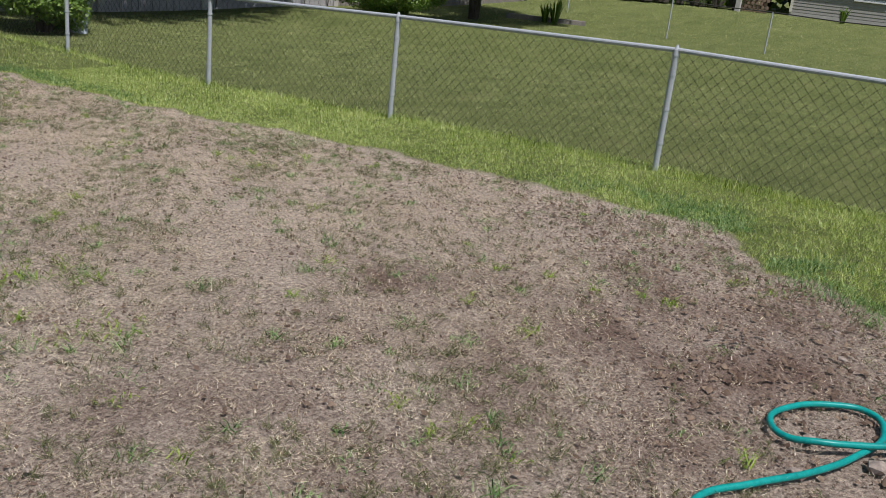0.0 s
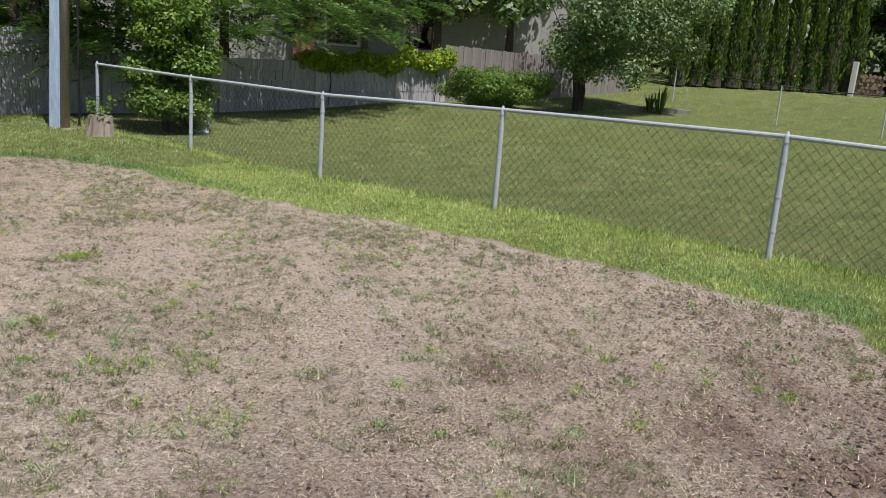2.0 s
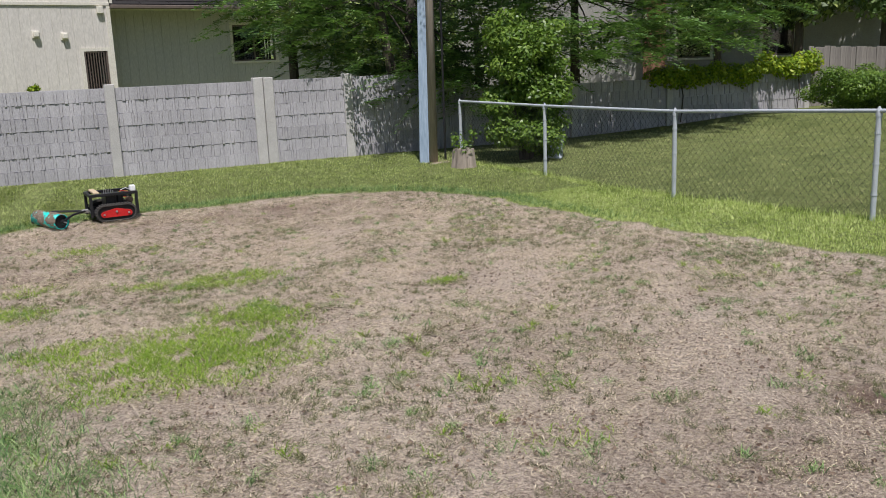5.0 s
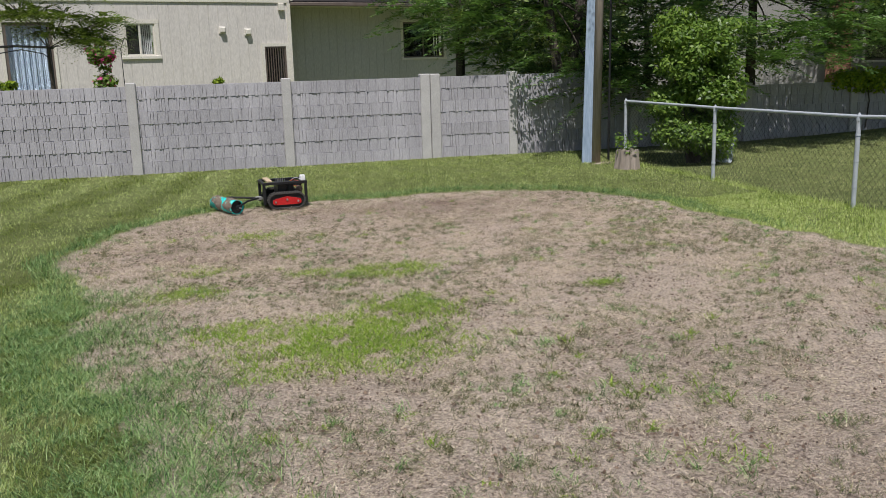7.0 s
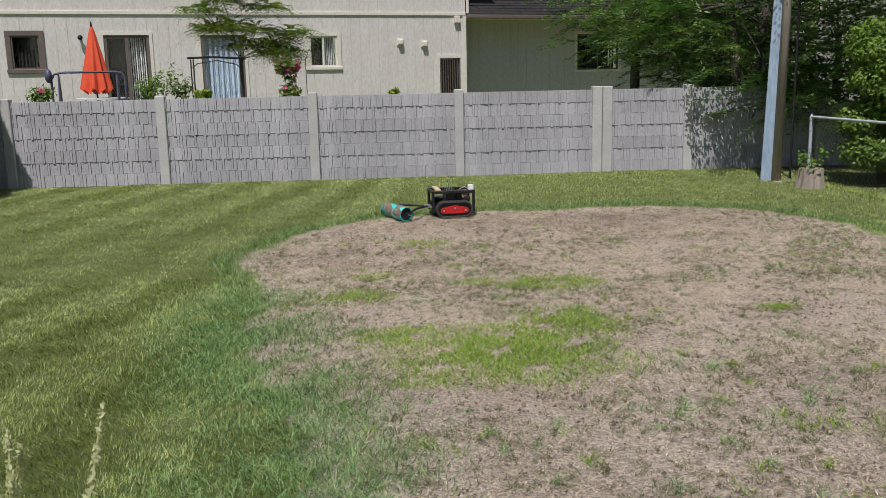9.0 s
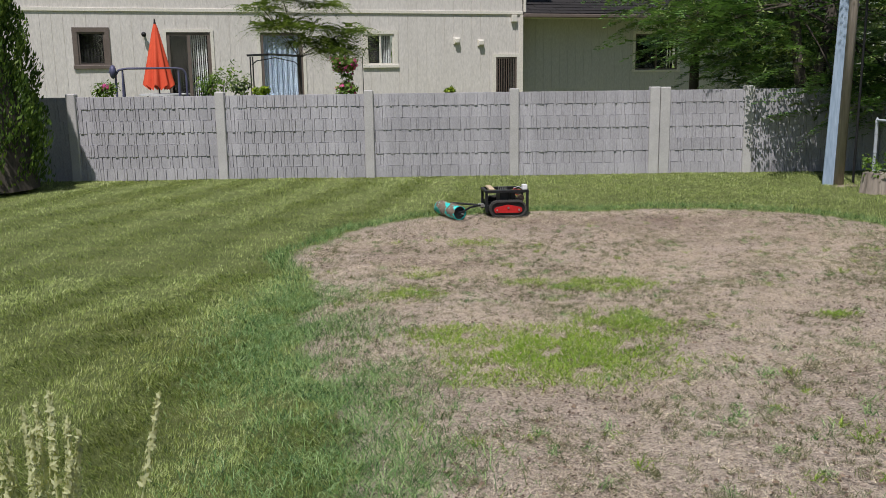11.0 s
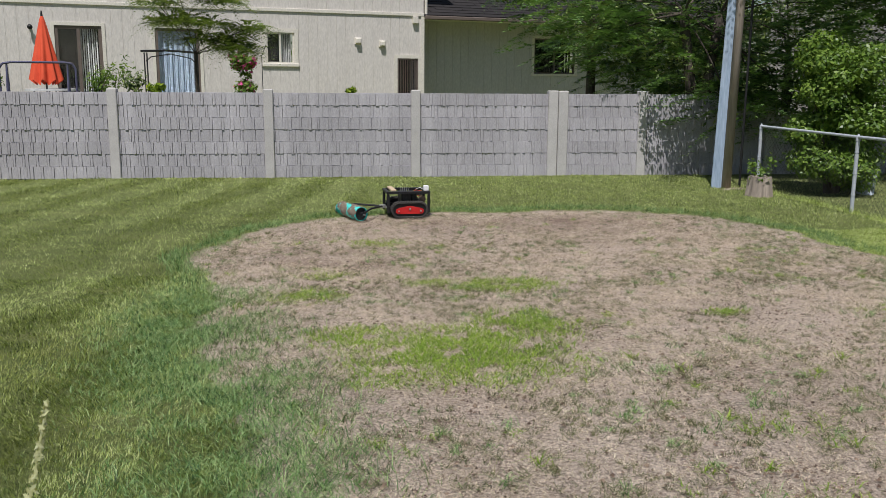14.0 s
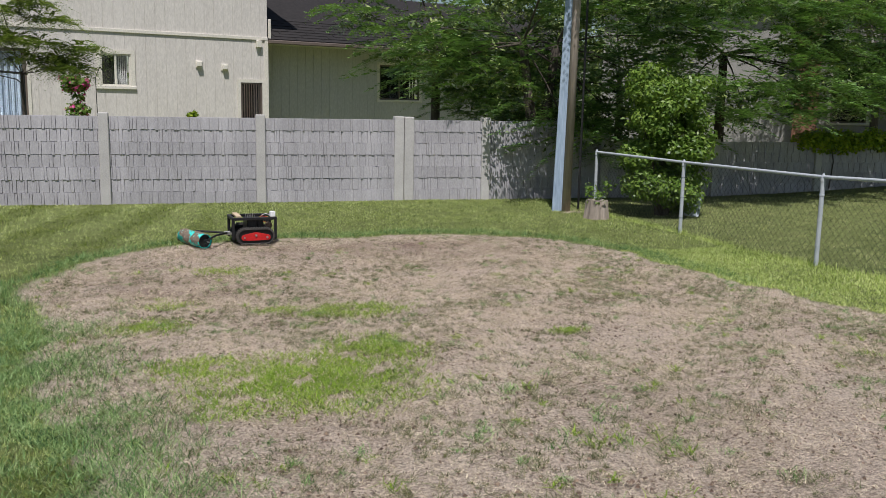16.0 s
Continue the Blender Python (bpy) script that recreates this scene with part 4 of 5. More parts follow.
    part("brace", tube(bmesh.new(), [(0.03, 0, 1.35), (0.15, 0, 1.45), (0.6, 0, 1.52), (1.05, 0, 1.42), (1.17, 0, 1.3)], 0.012), BLACKMETAL, th)
    # young tree with flat tiers
    x, y = polar(-4.35, 20.5)
    C = np.array([(-0.55, 0, 2.15), (-0.2, 0, 2.2), (0.35, 0, 2.12), (0.8, 0.1, 1.85), (1.15, 0, 2.05), (0.75, 0, 1.65), (0.15, 0.1, 1.8), (1.0, -0.1, 1.6), (-0.75, 0, 2.55), (-0.3, 0, 2.75), (0.3, 0, 2.9), (0.0, 0, 3.3), (0.55, 0, 2.6)])
    R = np.tile((0.42, 0.35, 0.10), (len(C), 1))
    th = tree("young_tree", x, y, "young tree with flat tiers of fine leaves", 1.5, 0.035, C, R, 600, LOCUST, 0.05, 0.4, 0.0, zbase=pz)
    sprays(201, "leaf_spray", th, C, R, 1300, 16, 0.075, VINELET, 0.42)
    # flowering climber
    x, y = polar(-1.45, 22.5)
    th = empty("flowering_climber", x, y, pz + 0.3, 0, "climber with pink flowers on a wire trellis", "plant")
    C, R = blob_cloud(210, (0, 0, 0.85), (0.22, 0.15, 0.65), 14, 0.2)
    P, N = clump_points(C, R, 1600, 0.2)
    V, F = leaf_arrays(P, N, 0.05)
    raw("foliage", V, F, SHRUB, th)
    P, N = clump_points(C, R * 1.1, 150, 0.9)
    V, F = leaf_arrays(P, N, 0.045, 0.8)
    raw("blossom", V, F, PINK, th)
    bm = bmesh.new()
    tube(bm, [(0.42, 0, -0.8), (0.40, 0, 1.2), (0.5, 0, 1.45), (0.62, 0, 1.3)], 0.009)
    part("trellis", bm, BLACKMETAL, th)
    # potted and bedding plants along the wall
    for i, (az, d, h, w, mat) in enumerate(((-9.0, 21.5, 0.75, 0.45, SHRUB), (-9.9, 20.5, 0.5, 0.3, SHRUB), (-8.0, 20.0, 0.45, 0.3, LOCUST), (-6.75, 18.6, 0.2, 0.2, VINE), (5.0, 17.6, 0.12, 0.1, VINE), (-15.8, 19.5, 0.35, 0.3, SHRUB))):
        x, y = polar(az, d)
        z0 = EYE[2] - d * 0.024 + (0.02 if d < 19 else 0.0)
        th = empty("garden_plant", x, y, z0, 0, "leafy green plant showing above the wall", "plant", "plants behind the wall")
        P, N = clump_points([(0, 0, h * 0.4), (w * 0.4, 0, h * 0.75), (-w * 0.4, 0, h * 0.6)], [(w * 0.6, w * 0.5, h * 0.45)] * 3, 260, 0.1)
        V, F = leaf_arrays(P, N, 0.055, 0.35)
        raw("foliage", V, F, mat, th)
        part("stem", rod(bmesh.new(), (0, 0, -1.5), (0, 0, h * 0.6), 0.02, 0.008), BARK, th)
        if i == 5:
            P, N = clump_points([(0.05, 0, h * 0.8)], [(0.12, 0.1, 0.08)], 26, 0.4)
            V, F = leaf_arrays(P, N, 0.05, 0.8)
            raw("blossom", V, F, PINK, th)


patio_things()


# ================= neighbour's yard =================
def far_fence():
    th = empty("garden_fence", label="thin old wire fence with slim metal posts", category="fence")
    pts = []
    for az, d in ((59.0, 33.0), (65.3, 30.0), (71.45, 26.2), (77.2, 25.4), (84.5, 24.6), (92.0, 24.6)):
        x, y = polar(az, d)
        z = float(ground_z(x, y))
        pts.append((x, y, z + 1.07))
        part("post", rod(bmesh.new(), (x, y, z - 0.1), (x, y, z + 1.08), 0.022, seg=8), GALV, th)
    for a, b in zip(pts, pts[1:]):
        m = ((a[0] + b[0]) / 2, (a[1] + b[1]) / 2, (a[2] + b[2]) / 2 - 0.03)
        part("top_wire", tube(bmesh.new(), [a, m, b], 0.014, 6), WIRE, th)


far_fence()


def board_fence():
    """Old upright boards between the concrete wall's end and the trees."""
    th = empty("board_fence", label="weathered grey upright board fence", category="fence")
    g = random.Random(9)
    x0, y0 = polar(51.2, 24.9)
    x1, y1 = polar(62.5, 31.5)
    n = 50
    one = mesh_of(boxed(-0.085, 0.085, -0.012, 0.012, -0.2, 1.5, bevel=0.004), "board", OLDWOOD)
    for k in range(n):
        t = k / (n - 1)
        x, y = x0 + (x1 - x0) * t, y0 + (y1 - y0) * t
        part("board", one, None, th, m=pose(x, y, float(ground_z(x, y)) + g.uniform(-0.02, 0.02) - 0.35 * t, 0, g.uniform(-0.6, 0.6), math.degrees(math.atan2(y1 - y0, x1 - x0))))
    for z in (0.35, 1.15):
        part("rail", rod(bmesh.new(), (x0, y0 + 0.05, z), (x1, y1 + 0.05, z - 0.35), 0.04, seg=4), OLDWOOD, th)


board_fence()


def yard_bits():
    # firewood stack and gate post by the far garage
    x, y = polar(76.0, 37.2)
    z = float(ground_z(x, y))
    th = empty("firewood_stack", x, y, z, -76, "stack of split firewood logs", "firewood")
    g = random.Random(4)
    log = mesh_of(rod(bmesh.new(), (0, -0.2, 0), (0, 0.2, 0), 0.075, seg=6), "log", FIREWOOD)
    for r in range(6):
        for c in range(8):
            part("log", log, None, th, m=pose(-0.62 + c * 0.155 + 0.07 * (r % 2), g.uniform(-0.04, 0.04), 0.07 + r * 0.13, 0, g.uniform(0, 60)))
    x, y = polar(75.2, 36.6)
    z = float(ground_z(x, y))
    p = part("gate_post", boxed(-0.09, 0.09, -0.09, 0.09, -0.2, 1.25, bevel=0.01), POSTMAT, m=pose(x, y, z, 0, 4, 0))
    tagged(p, "grey wooden gate post beside the hedge", "post")
    # timber edging and iris leaves under the fruit tree
    x, y = polar(65.0, 27.0)
    z = float(ground_z(x, y))
    p = part("timber_edging", boxed(-1.6, 0.7, -0.08, 0.08, -0.02, 0.13, bevel=0.01), OLDWOOD, m=pose(x, y, z, 0, 0, -62))
    tagged(p, "weathered timber bed edging on the lawn", "edging")
    for az, d, h in ((64.6, 26.5, 0.75), (64.0, 26.8, 0.5), (81.0, 36.5, 0.55)):
        x, y = polar(az, d)
        z = float(ground_z(x, y))
        th = empty("iris_clump", x, y, z, 0, "clump of long pointed iris leaves", "plant", "iris clumps")
        bm = bmesh.new()
        for k in range(26):
            a, l = g.uniform(0, 6.28), g.uniform(0.1, 0.5) * h
            w = 0.022
            p0 = Vector((0.06 * math.cos(a), 0.06 * math.sin(a), 0))
            s = Vector((-math.sin(a), math.cos(a), 0)) * w
            m = p0 + Vector((math.cos(a) * l * 0.4, math.sin(a) * l * 0.4, h * g.uniform(0.5, 0.8)))
            e = p0 + Vector((math.cos(a) * l, math.sin(a) * l, h * g.uniform(0.6, 1.2)))
            v = [bm.verts.new(q) for q in (p0 - s, p0 + s, m + s, m - s, e)]
            bm.faces.new((v[0], v[1], v[2], v[3]))
            bm.faces.new((v[3], v[2], v[4]))
        part("leaf_clump", bm, SHRUB, th)
    # pale sheet leaning behind the fence
    x, y = polar(36.2, 16.1)
    z = float(ground_z(x, y))
    p = part("leaning_sheet", boxed(-0.13, 0.13, -0.01, 0.01, 0, 0.62, bevel=0.004), FADEDPAPER, m=pose(x, y, z, -12, 8, -30))
    tagged(p, "pale grey sheet leaning behind the fence", "sheet")


yard_bits()


# ================= tracked robot with roller =================
def track_path(t, L=0.50, H=0.225):
    """Point and outward direction on the belt's outline, t in 0..1 (flat below, sloped ends, flat above)."""
    r = H / 2
    s = L - 2 * r
    per = 2 * s + 2 * math.pi * r
    d = (t % 1) * per
    if d < s:
        return (-s / 2 + d, H), (0, 1)
    d -= s
    if d < math.pi * r:
        a = math.pi / 2 - d / r
        return (s / 2 + r * math.cos(a), r + r * math.sin(a)), (math.cos(a), math.sin(a))
    d -= math.pi * r
    if d < s:
        return (s / 2 - d, 0.0), (0, -1)
    d -= s
    a = -math.pi / 2 - d / r
    return (-s / 2 + r * math.cos(a), r + r * math.sin(a)), (math.cos(a), math.sin(a))


def robot():
    x, y = 1.78, 11.97
    z = float(ground_z(x, y)) - 0.005
    th = empty("tracked_robot", x, y, z, 1, "small black tracked robot with red side plates on dirt", "robot")
    hx, hy, top = 0.275, 0.20, 0.345
    # tracks
    for side in (-1, 1):
        yc = side * 0.262
        n = 40
        V, F = [], []
        for k in range(n):
            (px, pz), (ox, oz) = track_path(k / n)
            for q in (0, 0.014):
                for w in (-0.055, 0.055):
                    V.append((px - ox * (0.012 + q), yc + w, pz - oz * (0.012 + q)))
        for k in range(n):
            a, b = 4 * k, 4 * ((k + 1) % n)
            F += [(a, a + 1, b + 1, b), (a + 2, b + 2, b + 3, a + 3), (a, b, b + 2, a + 2), (a + 1, a + 3, b + 3, b + 1)]
        tr = raw("track", V, F, RUBBER, th)
        lug = mesh_of(boxed(-0.011, 0.011, -0.056, 0.056, -0.014, 0.0, bevel=0.003), "track_lug", RUBBER)
        for k in range(36):
            (px, pz), (ox, oz) = track_path((k + 0.5) / 36)
            part("track_lug", lug, None, tr, m=Matrix.Translation((px, yc, pz)) @ Matrix.Rotation(math.atan2(ox, oz), 4, "Y"))
        # black side body and red plate
        bm = bmesh.new()
        ring = [track_path(k / 40) for k in range(40)]
        vs = [bm.verts.new((p[0] - o[0] * 0.028, yc + side * 0.036, p[1] - o[1] * 0.028)) for p, o in ring]
        f = bm.faces.new(vs)
        e = bmesh.ops.extrude_face_region(bm, geom=[f])
        bmesh.ops.translate(bm, vec=(0, -side * 0.07, 0), verts=[v for v in e["geom"] if isinstance(v, bmesh.types.BMVert)])
        bmesh.ops.recalc_face_normals(bm, faces=bm.faces)
        part("wheel_guard", bm, BLACKMETAL, tr)
        bm = bmesh.new()
        o = []
        for cx, cz, r, a0, a1 in ((0.150, 0.100, 0.038, -80, 75), (0.0, 0.125, 0.045, 80, 100), (-0.150, 0.100, 0.038, 105, 260)):
            for k in range(7):
                a = radians(a0 + (a1 - a0) * k / 6)
                o.append((cx + r * math.cos(a), cz + r * math.sin(a)))
        vs = [bm.verts.new((p, yc + side * 0.052, q)) for p, q in o]
        f = bm.faces.new(vs)
        e = bmesh.ops.extrude_face_region(bm, geom=[f])
        bmesh.ops.translate(bm, vec=(0, -side * 0.014, 0), verts=[v for v in e["geom"] if isinstance(v, bmesh.types.BMVert)])
        bmesh.ops.recalc_face_normals(bm, faces=bm.faces)
        pl = part("side_plate", bm, REDPAINT, tr, "glossy red side plate")
        for bx, bz, r in ((-0.15, 0.10, 0.013), (0.0, 0.128, 0.016), (0.145, 0.10, 0.016)):
            part("bolt", rod(bmesh.new(), (bx, yc + side * 0.0525, bz), (bx, yc + side * 0.066, bz), r, r * 0.8, 8), STEEL, pl)
    # open frame of angle iron
    for sx in (-1, 1):
        for sy in (-1, 1):
            part("upright", boxed(sx * hx - 0.017, sx * hx + 0.017, sy * hy - 0.017, sy * hy + 0.017, 0.06, top - 0.03, bevel=0.002), BLACKMETAL, th)
    for sy in (-1, 1):
        part("side_rail", boxed(-hx - 0.02, hx + 0.02, sy * hy - 0.02, sy * hy + 0.02, top - 0.029, top + 0.006, bevel=0.003), BLACKMETAL, th)
        part("lower_rail", boxed(-hx, hx, sy * (hy - 0.01) - 0.008, sy * (hy - 0.01) + 0.008, 0.09, 0.15), BLACKMETAL, th)
    for sx in (-1, 1):
        part("end_rail", boxed(sx * hx - 0.02, sx * hx + 0.02, -hy + 0.021, hy - 0.021, top - 0.029, top + 0.005, bevel=0.003), BLACKMETAL, th)
        part("tow_bar", rod(bmesh.new(), (sx * hx, -hy, 0.12), (sx * hx, hy, 0.12), 0.011), STEEL, th)
    part("floor_plate", boxed(-hx + 0.02, hx - 0.02, -hy + 0.02, hy - 0.02, 0.065, 0.085), BLACKMETAL, th)
    for x0, x1 in ((-0.09, 0.03), (0.05, 0.12)):
        part("battery", boxed(x0, x1, -0.17, 0.17, 0.086, top - 0.025, bevel=0.006), BLACKMETAL, th, "black battery box with silver terminals")
    for k in range(8):
        bx, by = -0.075 + 0.03 * (k % 4), -0.1 + 0.13 * (k // 4)
        part("terminal", rod(bmesh.new(), (bx, by, top - 0.026), (bx, by, top + 0.03), 0.005, 0.004, 6), STEEL, th)
    part("wooden_board", boxed(-0.235, -0.165, -0.19, 0.19, top + 0.007, top + 0.03, bevel=0.003), PINE, th, "pale pine board across the frame")
    wb = part("white_box", boxed(0.205, 0.275, -0.215, -0.145, top + 0.007, top + 0.08, bevel=0.008), WHITEPLASTIC, th, "small white plastic box")
    part("cable", tube(bmesh.new(), [(0.215, -0.185, top + 0.02), (0.16, -0.16, top + 0.05), (0.10, -0.12, top + 0.02)], 0.004), WHITEPLASTIC, wb)
    g = random.Random(2)
    for k in range(9):
        p = [(g.uniform(0.1, 0.25), g.uniform(-0.17, 0.17), top - 0.05 + g.uniform(-0.03, 0.03)) for _ in range(4)]
        part("wire", tube(bmesh.new(), p, 0.004, 5), REDPAINT if k % 2 else BLACKMETAL, th)
    part("motor", rod(bmesh.new(), (0.2, -0.17, 0.24), (0.2, -0.08, 0.24), 0.04, seg=14), FIREWOOD, th, "orange motor housing", True)
    # hitch and towed roller
    hit = (-hx - 0.05, 0.0, 0.13)
    part("hitch", boxed(-hx - 0.09, -hx - 0.012, -0.025, 0.025, 0.105, 0.15, bevel=0.004), STEEL, th)
    rx, L, R = -0.80, 0.29, 0.092
    for sy in (-1, 1):
        a = part("tow_arm", tube(bmesh.new(), [hit, (-0.62, sy * 0.24, 0.15), (rx + 0.01, sy * (L + 0.05), 0.115)], 0.014, 8), BLACKMETAL, th)
        part("bearing", rod(bmesh.new(), (rx, sy * (L + 0.02), R + 0.004), (rx, sy * (L + 0.06), R + 0.004), 0.032, 0.026, 10), BLACKMETAL, a)
    V, F, n = [], [], 36
    for yy, r in ((-L, R - 0.007), (-L, R), (L, R), (L, R - 0.007)):
        for k in range(n):
            a = 2 * math.pi * k / n
            V.append((rx + r * math.cos(a), yy, R + 0.004 + r * math.sin(a)))
    for j in range(4):
        for k in range(n):
            q = ((j + 1) % 4) * n
            F.append((j * n + k, j * n + (k + 1) % n, q + (k + 1) % n, q + k))
    ro = raw("roller", V, F, TEAL, th)
    tagged(ro, "teal plastic pipe roller caked with mud and grass")
    part("axle", rod(bmesh.new(), (rx, -0.40, R + 0.004), (rx, 0.40, R + 0.004), 0.009), STEEL, ro)
    for sy in (-1, 1):
        part("end_disc", rod(bmesh.new(), (rx, sy * (L - 0.03), R + 0.004), (rx, sy * (L - 0.02), R + 0.004), R - 0.008, seg=28), BLACKMETAL, ro)
    gg = np.random.default_rng(5)
    V, F = [], []
    for k in range(760):
        a, yy = gg.uniform(0, 2 * np.pi), gg.uniform(-L, L)
        if math.sin(3 * a + yy * 9) + math.sin(yy * 17 + 2 * a) < -0.1:
            continue
        s = gg.uniform(0.012, 0.034)
        c = np.array([rx + R * math.cos(a), yy, R + 0.004 + R * math.sin(a)])
        out = np.array([math.cos(a), 0, math.sin(a)])
        tan = np.array([-math.sin(a), 0, math.cos(a)])
        b = len(V)
        V.append(c + out * s * gg.uniform(0.3, 0.6))
        for j in range(7):
            q = 2 * np.pi * j / 7
            V.append(c + s * gg.uniform(0.6, 1.3) * (tan * math.cos(q) + np.array([0, 1, 0]) * math.sin(q)) - out * 0.002)
        F += [(b, b + 1 + j, b + 1 + (j + 1) % 7) for j in range(7)]
    tagged(raw("mud", V, F, MUD, ro), kind="stuff")
    P, N = [], []
    k = 420
    a, yy = gg.uniform(0, 2 * np.pi, k), gg.uniform(-L, L, k)
    P = np.stack([rx + (R + 0.008) * np.cos(a), yy, R + 0.004 + (R + 0.008) * np.sin(a)], 1)
    V, F = leaf_arrays(P, np.stack([np.cos(a), 0 * a, np.sin(a)], 1), 0.03, 0.05, 0.3)
    tagged(raw("stuck_straw", V, F, STRAW, ro), kind="stuff")
    # the tow frame has swung round on its hitch
    swing = Matrix.Translation(hit) @ Matrix.Rotation(radians(21), 4, "Z") @ Matrix.Translation(-Vector(hit))
    for ob in th.children:
        if ob.name.startswith(("tow_arm", "roller")):
            ob.matrix_basis = swing


robot()


# ================= hose and stones =================
def hose_and_stones():
    cu = bpy.data.curves.new("garden_hose", "CURVE")
    cu.dimensions, cu.bevel_depth, cu.bevel_resolution, cu.resolution_u = "3D", 0.0135, 4, 8
    sp = cu.splines.new("BEZIER")
    path = [(2.55, 0.50), (2.72, 0.53), (2.95, 0.40), (3.2, 0.24), (3.45, 0.13), (3.72, 0.07), (3.88, 0.15), (3.83, 0.30), (3.66, 0.44), (3.50, 0.47), (3.40, 0.39), (3.40, 0.27), (3.50, 0.12), (3.66, -0.08), (3.9, -0.5), (4.1, -1.2)]
    sp.bezier_points.add(len(path) - 1)
    for i, (p, (x, y)) in enumerate(zip(sp.bezier_points, path)):
        lift = 0.035 if i in (11, 12, 13) else 0.012
        p.co = (x, y, float(ground_z(x, y)) + lift)
        p.handle_left_type = p.handle_right_type = "AUTO"
    cu.materials.append(HOSE)
    ob = new("garden_hose", cu)
    tagged(ob, "teal green rubber garden hose looped on bare dirt", "hose")
    g = random.Random(12)
    for x, y, s in ((3.15, 0.29, 0.034), (3.46, 0.31, 0.028), (3.14, 0.45, 0.018), (4.76, 0.43, 0.02), (1.43, 2.25, 0.016), (3.41, 0.05, 0.05), (4.79, 0.52, 0.014), (4.82, 0.29, 0.014), (4.41, 0.34, 0.022), (5.49, 1.15, 0.016)):
        bm = bmesh.new()
        bmesh.ops.create_icosphere(bm, subdivisions=1, radius=s)
        k = (g.uniform(0.8, 1.4), g.uniform(0.7, 1.1), g.uniform(0.45, 0.7))
        for v in bm.verts:
            v.co = Vector([c * q for c, q in zip(v.co, k)]) * (1 + 0.35 * noise.noise(v.co * 40 + Vector((x, y, 0))))
        tagged(part("stone", bm, STONE, m=pose(x, y, float(ground_z(x, y)) + s * 0.2, g.uniform(-15, 15), g.uniform(-15, 15), g.uniform(0, 360))), "pale angular stone half sunk in the dirt", "stone", "stones in the dirt")


hose_and_stones()


# ================= grass, weeds and straw =================
def blades(name, P, h, w, lean, mat, label, heading=None, simple=False):
    """Bent two-piece blades: P (n,2) on the ground, height h, width w, lean as a share of height."""
    n = len(P)
    z = ground_z(P[:, 0], P[:, 1]) - 0.012
    a = rng.uniform(0, 2 * np.pi, n) if heading is None else heading
    s = rng.uniform(0, 2 * np.pi, n)
    side = np.stack([np.cos(s), np.sin(s), 0 * s], 1) * (w / 2)[:, None]
    d = np.stack([np.cos(a), np.sin(a)], 1)
    B = np.column_stack([P, z])
    M = B + np.column_stack([d * (0.35 * lean * h)[:, None], 0.62 * h])
    T = B + np.column_stack([d * (lean * h)[:, None], h * np.clip(1.05 - 0.25 * lean, 0.35, 1)])
    if simple:
        ob = raw(name, np.stack([B - side * 1.2, B + side * 1.2, T], 1).reshape(-1, 3), np.arange(3 * n).reshape(n, 3), mat)
        return tagged(ob, label, "grass", kind="stuff")
    V = np.stack([B - side, B + side, M + side * 0.8, M - side * 0.8, T], 1).reshape(-1, 3)
    i = (5 * np.arange(n))[:, None]
    F = np.concatenate([i + [0, 1, 2], i + [0, 2, 3], i + [3, 2, 4]])
    ob = raw(name, V, F, mat)
    return tagged(ob, label, "grass", kind="stuff")


def scatter(n, x0, x1, y0, y1, keep):
    P = np.column_stack([rng.uniform(x0, x1, n), rng.uniform(y0, y1, n)])
    return P[rng.uniform(0, 1, n) < keep(P[:, 0], P[:, 1])]


